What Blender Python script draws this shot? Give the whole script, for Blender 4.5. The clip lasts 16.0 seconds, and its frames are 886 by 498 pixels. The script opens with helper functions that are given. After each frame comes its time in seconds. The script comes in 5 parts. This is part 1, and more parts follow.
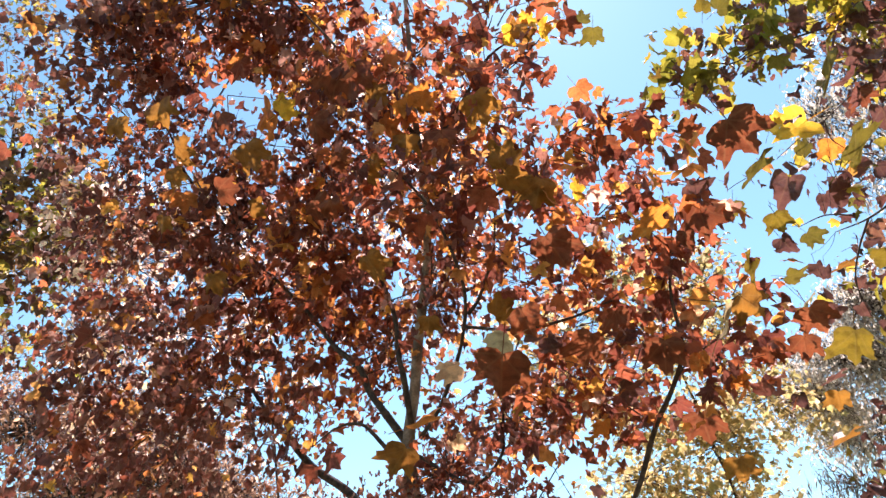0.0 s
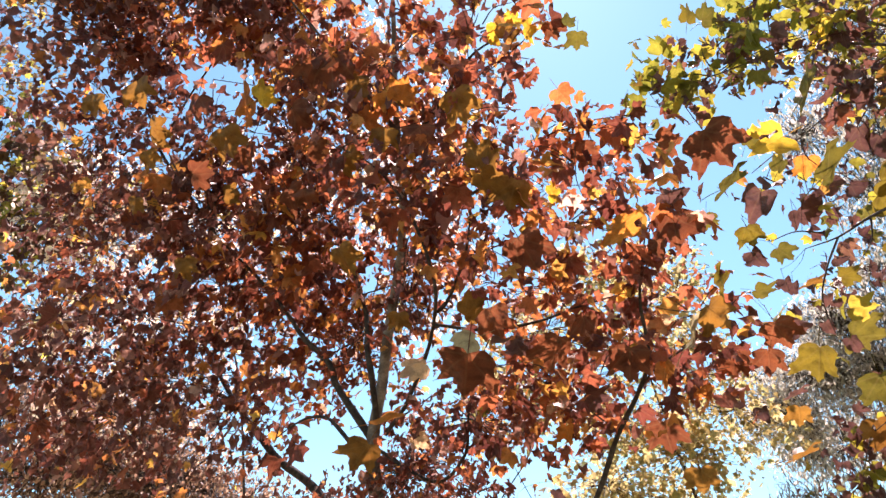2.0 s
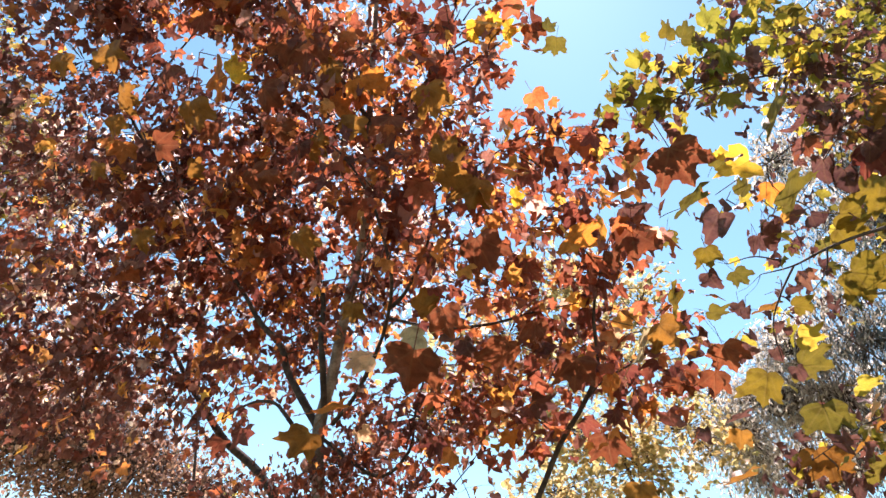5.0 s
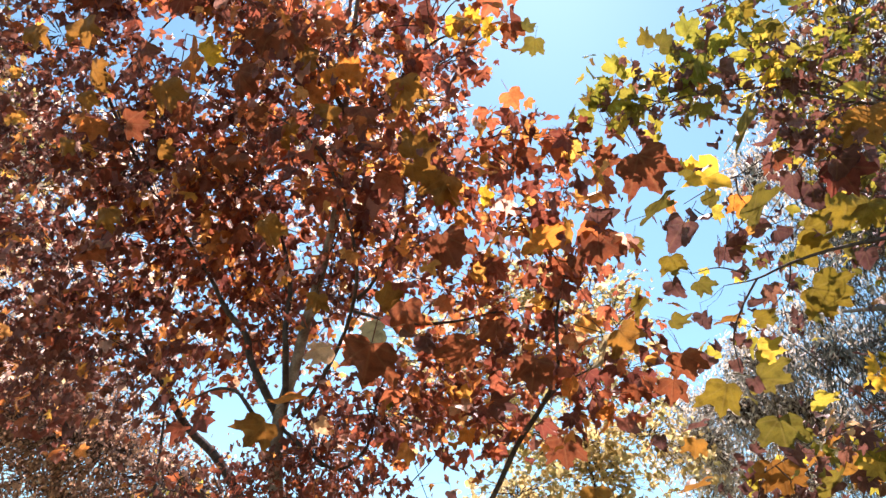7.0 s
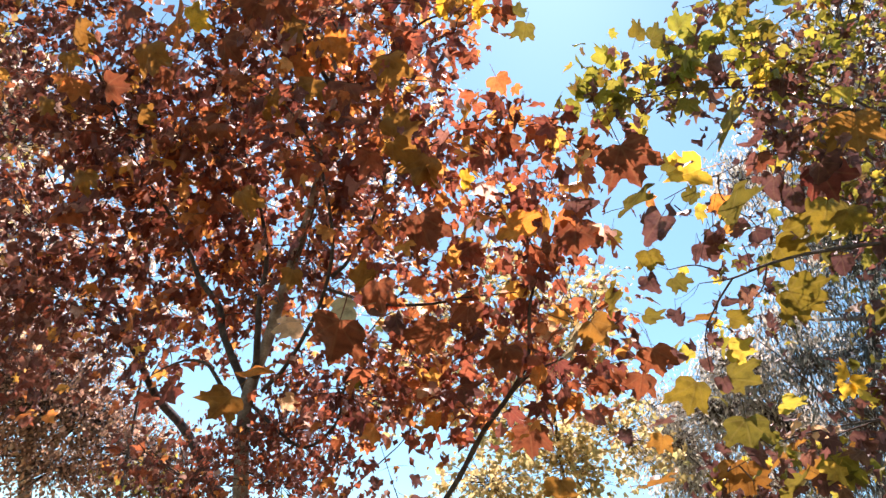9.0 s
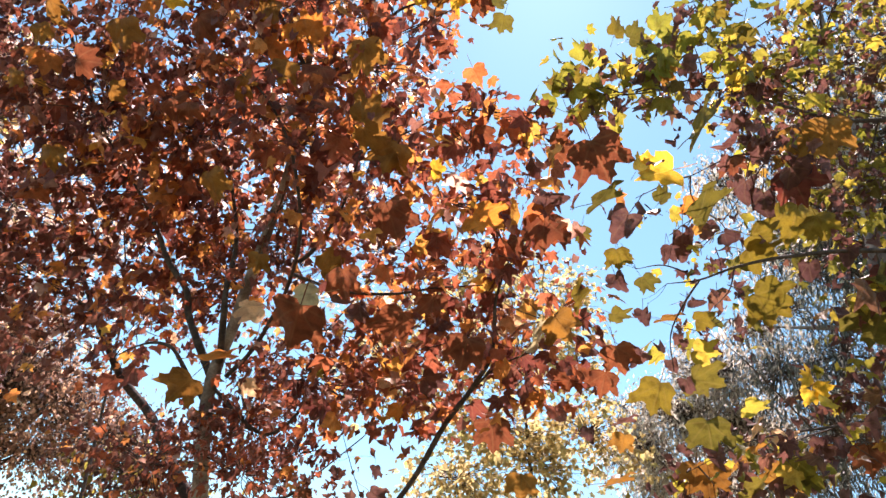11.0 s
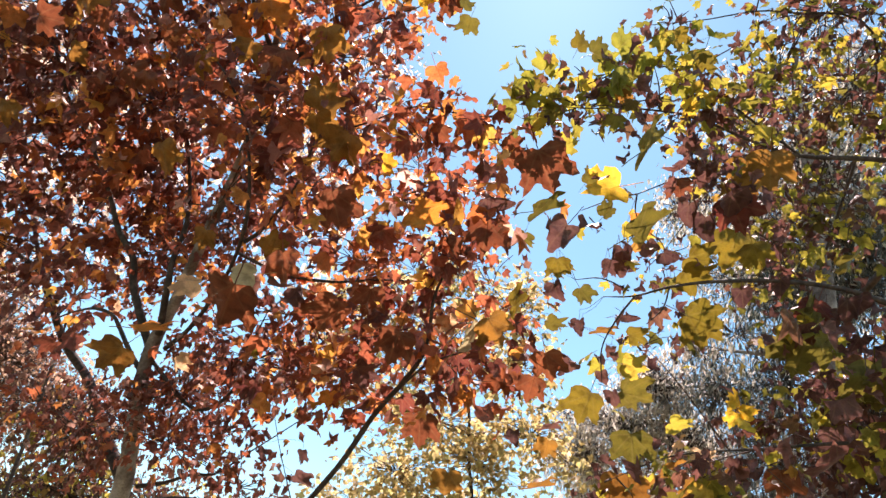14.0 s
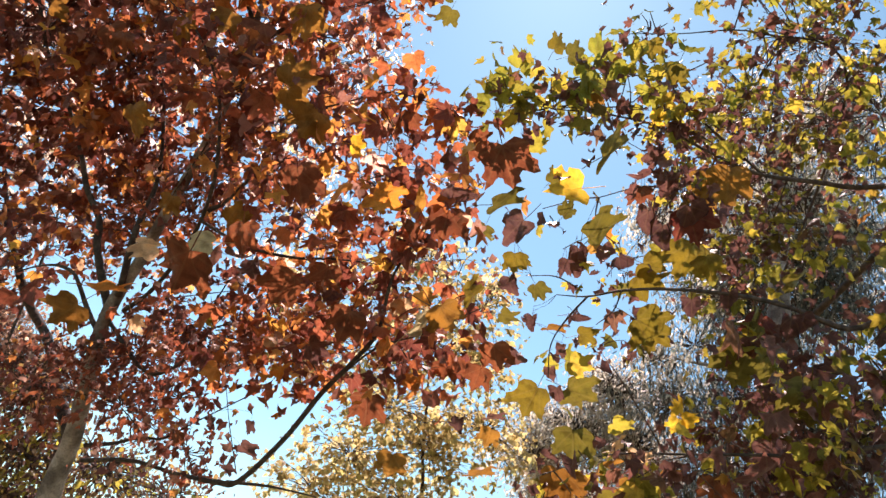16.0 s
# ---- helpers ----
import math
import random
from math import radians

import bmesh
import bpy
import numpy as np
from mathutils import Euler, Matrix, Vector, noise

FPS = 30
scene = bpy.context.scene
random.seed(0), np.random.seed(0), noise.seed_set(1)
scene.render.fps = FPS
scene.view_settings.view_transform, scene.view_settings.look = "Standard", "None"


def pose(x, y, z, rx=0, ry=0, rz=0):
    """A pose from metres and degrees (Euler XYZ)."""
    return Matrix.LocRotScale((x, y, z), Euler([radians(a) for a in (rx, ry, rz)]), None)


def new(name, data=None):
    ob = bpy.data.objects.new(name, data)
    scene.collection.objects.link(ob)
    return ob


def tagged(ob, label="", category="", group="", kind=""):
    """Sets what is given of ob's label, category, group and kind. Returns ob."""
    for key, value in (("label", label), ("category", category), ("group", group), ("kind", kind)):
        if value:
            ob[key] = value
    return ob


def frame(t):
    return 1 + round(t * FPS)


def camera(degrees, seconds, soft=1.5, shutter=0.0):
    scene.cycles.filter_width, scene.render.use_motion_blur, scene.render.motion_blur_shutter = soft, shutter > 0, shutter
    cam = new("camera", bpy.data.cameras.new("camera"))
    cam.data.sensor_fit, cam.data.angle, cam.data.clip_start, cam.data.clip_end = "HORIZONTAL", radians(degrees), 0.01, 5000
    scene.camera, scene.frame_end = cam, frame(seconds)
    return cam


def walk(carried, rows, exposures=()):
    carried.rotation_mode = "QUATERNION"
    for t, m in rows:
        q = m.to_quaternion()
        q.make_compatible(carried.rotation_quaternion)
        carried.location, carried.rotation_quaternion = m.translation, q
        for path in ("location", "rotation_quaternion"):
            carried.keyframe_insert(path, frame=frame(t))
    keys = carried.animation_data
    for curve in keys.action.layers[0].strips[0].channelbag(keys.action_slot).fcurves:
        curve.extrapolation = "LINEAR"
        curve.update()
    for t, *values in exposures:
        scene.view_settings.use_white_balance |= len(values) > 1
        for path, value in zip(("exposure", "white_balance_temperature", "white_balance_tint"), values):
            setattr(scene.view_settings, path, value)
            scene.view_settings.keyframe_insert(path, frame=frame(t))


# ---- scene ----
EXPOSURE, KELVIN, TINT = 1.16, 6850, 39
cam = camera(68.57, 16.0, soft=1.5)
ROWS = [
    (0.0, -0.0000, -0.0000, 1.6000, 125.33, 0.29, -0.43),
    (0.5, 0.0113, 0.0041, 1.6018, 125.23, -0.20, -1.41),
    (1.0, 0.0231, 0.0082, 1.6040, 125.24, -0.43, -1.93),
    (1.5, 0.0359, 0.0122, 1.6064, 125.16, -0.96, -2.65),
    (2.0, 0.0501, 0.0160, 1.6087, 125.16, -1.33, -3.32),
    (2.5, 0.0654, 0.0199, 1.6106, 125.01, -2.07, -4.14),
    (3.0, 0.0815, 0.0238, 1.6123, 124.97, -2.28, -4.62),
    (3.5, 0.0979, 0.0276, 1.6141, 124.81, -2.85, -5.38),
    (4.0, 0.1140, 0.0311, 1.6162, 124.93, -3.54, -6.17),
    (6.5, 0.2117, 0.0315, 1.6357, 125.18, -5.74, -9.55),
    (7.0, 0.2337, 0.0346, 1.6349, 125.15, -6.26, -10.30),
    (7.5, 0.2552, 0.0386, 1.6339, 125.17, -6.88, -11.20),
    (8.0, 0.2741, 0.0446, 1.6321, 125.01, -7.59, -12.04),
    (8.5, 0.2899, 0.0525, 1.6297, 124.81, -8.03, -12.57),
    (9.0, 0.3033, 0.0614, 1.6272, 124.66, -8.50, -12.85),
    (11.5, 0.4136, 0.0773, 1.6325, 124.84, -10.19, -15.80),
    (12.0, 0.4331, 0.0665, 1.6373, 124.95, -10.66, -16.40),
    (12.5, 0.4534, 0.0545, 1.6414, 125.11, -10.83, -16.96),
    (13.0, 0.4748, 0.0409, 1.6444, 125.06, -11.54, -17.67),
    (13.5, 0.4981, 0.0257, 1.6453, 125.10, -12.14, -18.61),
    (14.0, 0.5226, 0.0092, 1.6439, 125.32, -13.12, -19.91),
    (14.5, 0.5471, -0.0073, 1.6406, 125.37, -14.17, -21.07),
    (15.0, 0.5712, -0.0235, 1.6361, 125.45, -14.56, -21.59),
    (15.5, 0.5954, -0.0396, 1.6309, 125.66, -15.35, -22.62),
    (16.0, 0.6200, -0.0557, 1.6256, 125.72, -16.32, -24.00),
]
walk(cam, [(t, pose(x, y, z, rx, ry, rz)) for t, x, y, z, rx, ry, rz in ROWS], exposures=[(0.0, EXPOSURE + 0.1, KELVIN, TINT), (8.0, EXPOSURE + 0.07, KELVIN, TINT), (14.0, EXPOSURE - 0.03, KELVIN + 150, TINT), (16.0, EXPOSURE - 0.15, KELVIN + 350, TINT)])


# ---- world and sun ----
SUN_ELEVATION, SUN_AZIMUTH = 62.0, 15.0
world = bpy.data.worlds.new("world")
scene.world = world
world.use_nodes = True
wn = world.node_tree
sky = wn.nodes.new("ShaderNodeTexSky")
sky.sky_type = "NISHITA"
sky.sun_disc = False
sky.sun_elevation = radians(SUN_ELEVATION)
sky.sun_rotation = radians(SUN_AZIMUTH)
sky.air_density, sky.dust_density, sky.ozone_density = 1.0, 0.13, 0.8
wn.nodes["Background"].inputs["Strength"].default_value = 0.105
clear = wn.nodes.new("ShaderNodeMix")
clear.data_type, clear.blend_type = "RGBA", "MULTIPLY"
clear.inputs[0].default_value, clear.inputs[7].default_value = 1.0, (0.72, 1.18, 1.01, 1)
wn.links.new(sky.outputs["Color"], clear.inputs[6])
wn.links.new(clear.outputs[2], wn.nodes["Background"].inputs["Color"])

sun_data = bpy.data.lights.new("sun", "SUN")
sun_data.energy, sun_data.angle, sun_data.color = 5.0, radians(0.53), (1.0, 0.95, 0.86)
sun = new("sun", sun_data)
sun.matrix_world = pose(0, 0, 20, 90 - SUN_ELEVATION, 0, 180 - SUN_AZIMUTH)

# ---- materials ----
def fresh(name):
    m = bpy.data.materials.new(name)
    m.use_nodes = True
    m.node_tree.nodes.clear()
    return m, m.node_tree.nodes, m.node_tree.links


def math_node(nodes, links, op, a, b=None, clamp=False):
    n = nodes.new("ShaderNodeMath")
    n.operation, n.use_clamp = op, clamp
    for k, v in enumerate((a, b)):
        if v is None:
            continue
        if isinstance(v, (int, float)):
            n.inputs[k].default_value = v
        else:
            links.new(v, n.inputs[k])
    return n.outputs[0]


def ramp_node(nodes, links, fac, stops, interpolation="LINEAR"):
    r = nodes.new("ShaderNodeValToRGB")
    r.color_ramp.interpolation = interpolation
    while len(r.color_ramp.elements) < len(stops):
        r.color_ramp.elements.new(0.5)
    for e, (p, c) in zip(r.color_ramp.elements, stops):
        e.position, e.color = p, (*c, 1)
    links.new(fac, r.inputs["Fac"])
    return r.outputs["Color"]


def mix_colour(nodes, links, fac, a, b, blend="MIX"):
    n = nodes.new("ShaderNodeMix")
    n.data_type, n.blend_type = "RGBA", blend
    for k, v in ((0, fac), (6, a), (7, b)):
        if isinstance(v, (int, float)):
            n.inputs[k].default_value = v
        elif isinstance(v, tuple):
            n.inputs[k].default_value = (*v, 1)
        else:
            links.new(v, n.inputs[k])
    return n.outputs[2]


def leaf_material(name, stops, thin=0.55, veins=True, gloss=0.32, rough=0.5, glow_gain=1.9):
    """A thin leaf: each leaf takes its own tint from the ramp, with veins, blotches and light shining through."""
    m, nodes, links = fresh(name)
    info, geo = nodes.new("ShaderNodeObjectInfo"), nodes.new("ShaderNodeNewGeometry")
    pick = math_node(nodes, links, "FRACT", math_node(nodes, links, "ADD", info.outputs["Random"], geo.outputs["Random Per Island"]))
    colour = ramp_node(nodes, links, pick, stops)
    pos = nodes.new("ShaderNodeTexCoord")
    uv = nodes.new("ShaderNodeUVMap")
    uv.uv_map = "blade"
    blotch = nodes.new("ShaderNodeTexNoise")
    blotch.inputs["Scale"].default_value, blotch.inputs["Detail"].default_value = 22.0, 3.0
    links.new(geo.outputs["Position"], blotch.inputs["Vector"])
    patch = ramp_node(nodes, links, blotch.outputs["Fac"], [(0.35, (0.55, 0.5, 0.45)), (0.5, (1, 1, 1)), (0.7, (1.25, 1.2, 1.0))])
    colour = mix_colour(nodes, links, 0.75, colour, patch, "MULTIPLY")
    fine = nodes.new("ShaderNodeTexNoise")
    fine.inputs["Scale"].default_value, fine.inputs["Detail"].default_value = 160.0, 2.0
    links.new(geo.outputs["Position"], fine.inputs["Vector"])
    speck = ramp_node(nodes, links, fine.outputs["Fac"], [(0.3, (0.75, 0.7, 0.65)), (0.55, (1, 1, 1))])
    colour = mix_colour(nodes, links, 0.6, colour, speck, "MULTIPLY")
    bump_height = fine.outputs["Fac"]
    if veins:
        sep = nodes.new("ShaderNodeSeparateXYZ")
        links.new(uv.outputs["UV"], sep.inputs[0])
        ax = math_node(nodes, links, "ABSOLUTE", sep.outputs[0])
        ay = math_node(nodes, links, "SUBTRACT", sep.outputs[1], 0.08)
        nearest = None
        for deg in (0, 42, 84):
            c, s = math.cos(radians(deg)), math.sin(radians(deg))
            across = math_node(nodes, links, "ABSOLUTE", math_node(nodes, links, "SUBTRACT", math_node(nodes, links, "MULTIPLY", ax, c), math_node(nodes, links, "MULTIPLY", ay, s)))
            nearest = across if nearest is None else math_node(nodes, links, "MINIMUM", nearest, across)
        line = ramp_node(nodes, links, nearest, [(0.0, (1, 1, 1)), (0.012, (0.7, 0.7, 0.7)), (0.03, (0, 0, 0))])
        colour = mix_colour(nodes, links, math_node(nodes, links, "MULTIPLY", line, 0.16), colour, mix_colour(nodes, links, 0.5, colour, (0.5, 0.36, 0.16)))
        bump_height = math_node(nodes, links, "ADD", fine.outputs["Fac"], line)
    bump = nodes.new("ShaderNodeBump")
    bump.inputs["Strength"].default_value, bump.inputs["Distance"].default_value = 0.35, 0.002
    links.new(bump_height, bump.inputs["Height"])
    skin = nodes.new("ShaderNodeBsdfPrincipled")
    links.new(colour, skin.inputs["Base Color"])
    skin.inputs["Roughness"].default_value = rough
    skin.inputs["Specular IOR Level"].default_value = gloss
    links.new(bump.outputs[0], skin.inputs["Normal"])
    glow = nodes.new("ShaderNodeBsdfTranslucent")
    rich = nodes.new("ShaderNodeHueSaturation")
    rich.inputs["Saturation"].default_value, rich.inputs["Value"].default_value = 1.0, glow_gain
    links.new(colour, rich.inputs["Color"])
    links.new(rich.outputs[0], glow.inputs["Color"])
    both = nodes.new("ShaderNodeMixShader")
    both.inputs[0].default_value = thin
    links.new(skin.outputs[0], both.inputs[1])
    links.new(glow.outputs[0], both.inputs[2])
    out = nodes.new("ShaderNodeOutputMaterial")
    links.new(both.outputs[0], out.inputs["Surface"])
    return m


def bark_material(name, dark, light, patch_scale=9.0, rough=0.85, relief=0.004):
    m, nodes, links = fresh(name)
    geo = nodes.new("ShaderNodeNewGeometry")
    big = nodes.new("ShaderNodeTexNoise")
    big.inputs["Scale"].default_value, big.inputs["Detail"].default_value = patch_scale, 4.0
    links.new(geo.outputs["Position"], big.inputs["Vector"])
    colour = ramp_node(nodes, links, big.outputs["Fac"], [(0.38, dark), (0.52, tuple(0.5 * (a + b) for a, b in zip(dark, light))), (0.6, light)])
    fine = nodes.new("ShaderNodeTexNoise")
    fine.inputs["Scale"].default_value, fine.inputs["Detail"].default_value = 90.0, 4.0
    links.new(geo.outputs["Position"], fine.inputs["Vector"])
    grain = ramp_node(nodes, links, fine.outputs["Fac"], [(0.3, (0.6, 0.58, 0.55)), (0.6, (1.1, 1.1, 1.1))])
    colour = mix_colour(nodes, links, 0.8, colour, grain, "MULTIPLY")
    bump = nodes.new("ShaderNodeBump")
    bump.inputs["Strength"].default_value, bump.inputs["Distance"].default_value = 0.7, relief
    links.new(math_node(nodes, links, "ADD", big.outputs["Fac"], fine.outputs["Fac"]), bump.inputs["Height"])
    bsdf = nodes.new("ShaderNodeBsdfPrincipled")
    bsdf.inputs["Roughness"].default_value = rough
    links.new(colour, bsdf.inputs["Base Color"])
    links.new(bump.outputs[0], bsdf.inputs["Normal"])
    out = nodes.new("ShaderNodeOutputMaterial")
    links.new(bsdf.outputs[0], out.inputs["Surface"])
    return m


# Rust tones; the pale pink end puts sunlit highlights into a few leaves' colour.
RUST = leaf_material("rust_leaf", [(0.0, (0.116, 0.034, 0.027)), (0.3, (0.214, 0.059, 0.034)), (0.55, (0.307, 0.087, 0.042)), (0.75, (0.404, 0.121, 0.046)), (0.86, (0.450, 0.187, 0.048)), (0.93, (0.578, 0.242, 0.057)), (0.97, (0.635, 0.352, 0.114)), (1.0, (0.693, 0.462, 0.400))], glow_gain=1.60)
RUSSET = leaf_material("russet_leaf", [(0.0, (0.171, 0.053, 0.025)), (1.0, (0.249, 0.077, 0.031))], glow_gain=1.15)
ORANGE = leaf_material("orange_leaf", [(0.0, (0.46, 0.17, 0.025)), (1.0, (0.38, 0.13, 0.028))])
AMBER = leaf_material("amber_leaf", [(0.0, (0.237, 0.112, 0.022)), (1.0, (0.312, 0.152, 0.027))], glow_gain=1.15)
YELLOW = leaf_material("yellow_leaf", [(0.0, (0.58, 0.34, 0.024)), (1.0, (0.5, 0.34, 0.035))])
GREEN = leaf_material("green_leaf", [(0.0, (0.125, 0.112, 0.020)), (1.0, (0.188, 0.156, 0.025))], thin=0.4, glow_gain=1.15)
# Golden tint with backlight painted in, used most on the crown's right.
BACKLIT_GOLD = leaf_material("backlit_golden_leaf", [(0.0, (0.378, 0.116, 0.037)), (0.5, (0.462, 0.179, 0.042)), (1.0, (0.546, 0.304, 0.053))], thin=0.55, glow_gain=1.70)
# Yellow-green turning leaf, coloured brighter to imitate sun on the side tree's rim.
SUN_TINTED = leaf_material("sun_tinted_leaf", [(0.0, (0.171, 0.176, 0.022)), (0.6, (0.261, 0.248, 0.030)), (1.0, (0.396, 0.306, 0.040))], thin=0.58, glow_gain=1.5)
LIME = leaf_material("lime_leaf", [(0.0, (0.175, 0.138, 0.018)), (1.0, (0.250, 0.181, 0.022))], thin=0.4, glow_gain=1.15)
# Cream raised so these far leaves stand in for white sky sparkle between boughs.
GLINT_CREAM = leaf_material("glint_cream_leaf", [(0.0, (0.350, 0.216, 0.180)), (0.4, (0.597, 0.451, 0.380)), (0.75, (0.721, 0.608, 0.480)), (1.0, (0.597, 0.490, 0.220))], veins=False, thin=0.6)
# Dry curled leaves: dark stops double as crown shade, pale last stop paints glints.
DRY_SHADED = leaf_material("dry_shaded_leaf", [(0.0, (0.112, 0.040, 0.034)), (0.6, (0.194, 0.065, 0.045)), (0.88, (0.294, 0.118, 0.081)), (1.0, (0.447, 0.269, 0.210))], thin=0.38, glow_gain=1.60)
PALE = leaf_material("pale_leaf", [(0.0, (0.5, 0.32, 0.19)), (1.0, (0.54, 0.36, 0.19))], thin=0.5)
SAGE = leaf_material("sage_leaf", [(0.0, (0.34, 0.3, 0.16)), (1.0, (0.42, 0.36, 0.2))], thin=0.45)
CREAMY = leaf_material("creamy_leaf", [(0.0, (0.6, 0.52, 0.36)), (1.0, (0.66, 0.56, 0.36))], thin=0.5)
CRIMSON = leaf_material("crimson_leaf", [(0.0, (0.138, 0.035, 0.025)), (1.0, (0.188, 0.043, 0.027))], thin=0.5, glow_gain=1.15)
UMBER = leaf_material("umber_leaf", [(0.0, (0.098, 0.046, 0.044)), (1.0, (0.182, 0.084, 0.07))], thin=0.35, glow_gain=1.20)
BRONZE = leaf_material("bronze_leaf", [(0.0, (0.250, 0.110, 0.022)), (1.0, (0.325, 0.144, 0.027))], thin=0.35, glow_gain=1.15)
MIXED = leaf_material("turning_leaf", [(0.0, (0.092, 0.039, 0.037)), (0.32, (0.151, 0.060, 0.043)), (0.44, (0.119, 0.108, 0.022)), (0.65, (0.178, 0.167, 0.024)), (0.84, (0.281, 0.254, 0.032)), (0.95, (0.454, 0.346, 0.043)), (1.0, (0.292, 0.108, 0.032))], glow_gain=1.60)
LEMON = leaf_material("lemon_leaf", [(0.0, (0.18, 0.14, 0.055)), (0.3, (0.37, 0.28, 0.11)), (0.6, (0.5, 0.42, 0.2)), (0.85, (0.3, 0.29, 0.11)), (1.0, (0.6, 0.52, 0.32))], veins=False)
TAN = leaf_material("tan_leaf", [(0.0, (0.150, 0.085, 0.062)), (0.5, (0.285, 0.171, 0.118)), (0.85, (0.435, 0.271, 0.158)), (1.0, (0.750, 0.528, 0.359))], veins=False, thin=0.5)
OLIVE = leaf_material("olive_leaf", [(0.0, (0.08, 0.04, 0.045)), (0.45, (0.15, 0.09, 0.06)), (0.7, (0.24, 0.16, 0.05)), (0.9, (0.3, 0.27, 0.05)), (1.0, (0.42, 0.36, 0.06))], veins=False)
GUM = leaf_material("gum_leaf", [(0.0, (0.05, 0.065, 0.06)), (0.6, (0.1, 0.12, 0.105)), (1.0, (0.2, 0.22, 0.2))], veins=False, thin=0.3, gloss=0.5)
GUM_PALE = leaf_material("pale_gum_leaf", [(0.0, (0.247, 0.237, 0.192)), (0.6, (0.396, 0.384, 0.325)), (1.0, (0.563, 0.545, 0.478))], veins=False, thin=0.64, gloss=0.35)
BARK = bark_material("plane_bark", (0.13, 0.098, 0.08), (0.38, 0.31, 0.26))
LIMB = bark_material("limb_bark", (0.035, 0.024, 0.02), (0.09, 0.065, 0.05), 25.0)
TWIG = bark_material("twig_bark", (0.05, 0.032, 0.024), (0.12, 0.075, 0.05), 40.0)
GREY_BARK = bark_material("grey_bark", (0.2, 0.17, 0.15), (0.42, 0.38, 0.34), 5.0)

# ---- shapes ----
# Right half of a plane leaf's outline, from the tip round to the stalk; the leaf is one unit long.
HALF = [(0.0, 1.0), (0.08, 0.85), (0.17, 0.82), (0.17, 0.72), (0.23, 0.61), (0.33, 0.66), (0.42, 0.72), (0.57, 0.74), (0.53, 0.61), (0.57, 0.5), (0.49, 0.43), (0.45, 0.35), (0.51, 0.29), (0.53, 0.17), (0.42, 0.07), (0.25, -0.01), (0.09, 0.01), (0.0, 0.08)]
FEW = [(0.0, 1.0), (0.15, 0.8), (0.22, 0.61), (0.4, 0.69), (0.56, 0.74), (0.52, 0.5), (0.43, 0.35), (0.53, 0.19), (0.25, 0.0), (0.0, 0.08)]
LANCE = [(0.0, 1.0), (0.06, 0.7), (0.085, 0.4), (0.05, 0.12), (0.0, 0.0)]
WILLOW = [(0.0, 1.0), (0.12, 0.7), (0.18, 0.4), (0.1, 0.1), (0.0, 0.0)]
OVAL = [(0.0, 1.0), (0.22, 0.72), (0.34, 0.42), (0.2, 0.1), (0.0, 0.0)]


def blade(half, rng, curl, droop, fold, rings, stalk, stalk_radius=0.011, wave=0.05):
    """Points, faces and flat coordinates of one leaf with its stalk."""
    outline = half + [(-x, y) for x, y in reversed(half[1:-1])]
    jitter = [1 + rng.uniform(-0.09, 0.09) for _ in outline]
    n, mid = len(outline), (0.0, 0.35)
    flat = [mid]
    for k in range(1, rings + 1):
        for (x, y), j in zip(outline, jitter):
            f = k / rings * j
            flat.append((mid[0] + (x - mid[0]) * f, mid[1] + (y - mid[1]) * f))
    faces = [(0, 1 + i, 1 + (i + 1) % n) for i in range(n)]
    for k in range(1, rings):
        a, b = 1 + (k - 1) * n, 1 + k * n
        faces += [(a + i, b + i, b + (i + 1) % n, a + (i + 1) % n) for i in range(n)]
    phase, side = rng.uniform(0, 6.28), rng.uniform(-0.5, 0.5)
    points = []
    for x, y in flat:
        z = wave * math.sin(7 * y + phase) * (abs(x) + 0.15) * 2 + wave * math.sin(9 * x + 2 * phase) * y
        if abs(curl) > 0.01:
            cx, lift = math.sin(curl * x) / curl, (1 - math.cos(curl * x)) / curl
        else:
            cx, lift = x, 0.0
        z += lift + fold * abs(x) + side * x * y
        if abs(droop) > 0.01:
            yy, dz = math.sin(droop * y) / droop, -(1 - math.cos(droop * y)) / droop
        else:
            yy, dz = y, 0.0
        points.append((cx, yy - z * math.sin(droop * y) * 0.6, z + dz))
    if stalk > 0:
        base = len(points)
        ends = [(0, 0.09, -0.004), (0.02 * side, -0.5 * stalk, 0.03 * stalk), (0.05 * side, -stalk, 0.12 * stalk)]
        for e in ends:
            for a in range(3):
                points.append((e[0] + stalk_radius * math.cos(2.094 * a), e[1], e[2] + stalk_radius * math.sin(2.094 * a)))
                flat.append((0.3, 0.5))
        # the stalk starts in the blade's base, so that blade and stalk count as one piece
        faces.append((n * rings, base, base + 1))
        for r in range(2):
            for a in range(3):
                faces.append((base + 3 * r + a, base + 3 * r + (a + 1) % 3, base + 3 * r + 3 + (a + 1) % 3, base + 3 * r + 3 + a))
    return np.array(points), faces, np.array(flat)


def mesh_of(name, points, faces, material, flat=None, smooth=True):
    me = bpy.data.meshes.new(name)
    me.from_pydata([tuple(p) for p in points], [], faces)
    if flat is not None:
        layer = me.uv_layers.new(name="blade")
        index = np.empty(len(me.loops), dtype=np.int32)
        me.loops.foreach_get("vertex_index", index)
        layer.data.foreach_set("uv", np.asarray(flat, dtype=np.float32)[index].ravel())
    if smooth:
        me.polygons.foreach_set("use_smooth", [True] * len(me.polygons))
    me.materials.append(material)
    return me


def child(name, me, parent, label="", kind=""):
    ob = new(name, me)
    ob.parent = parent
    return tagged(ob, label=label, kind=kind)


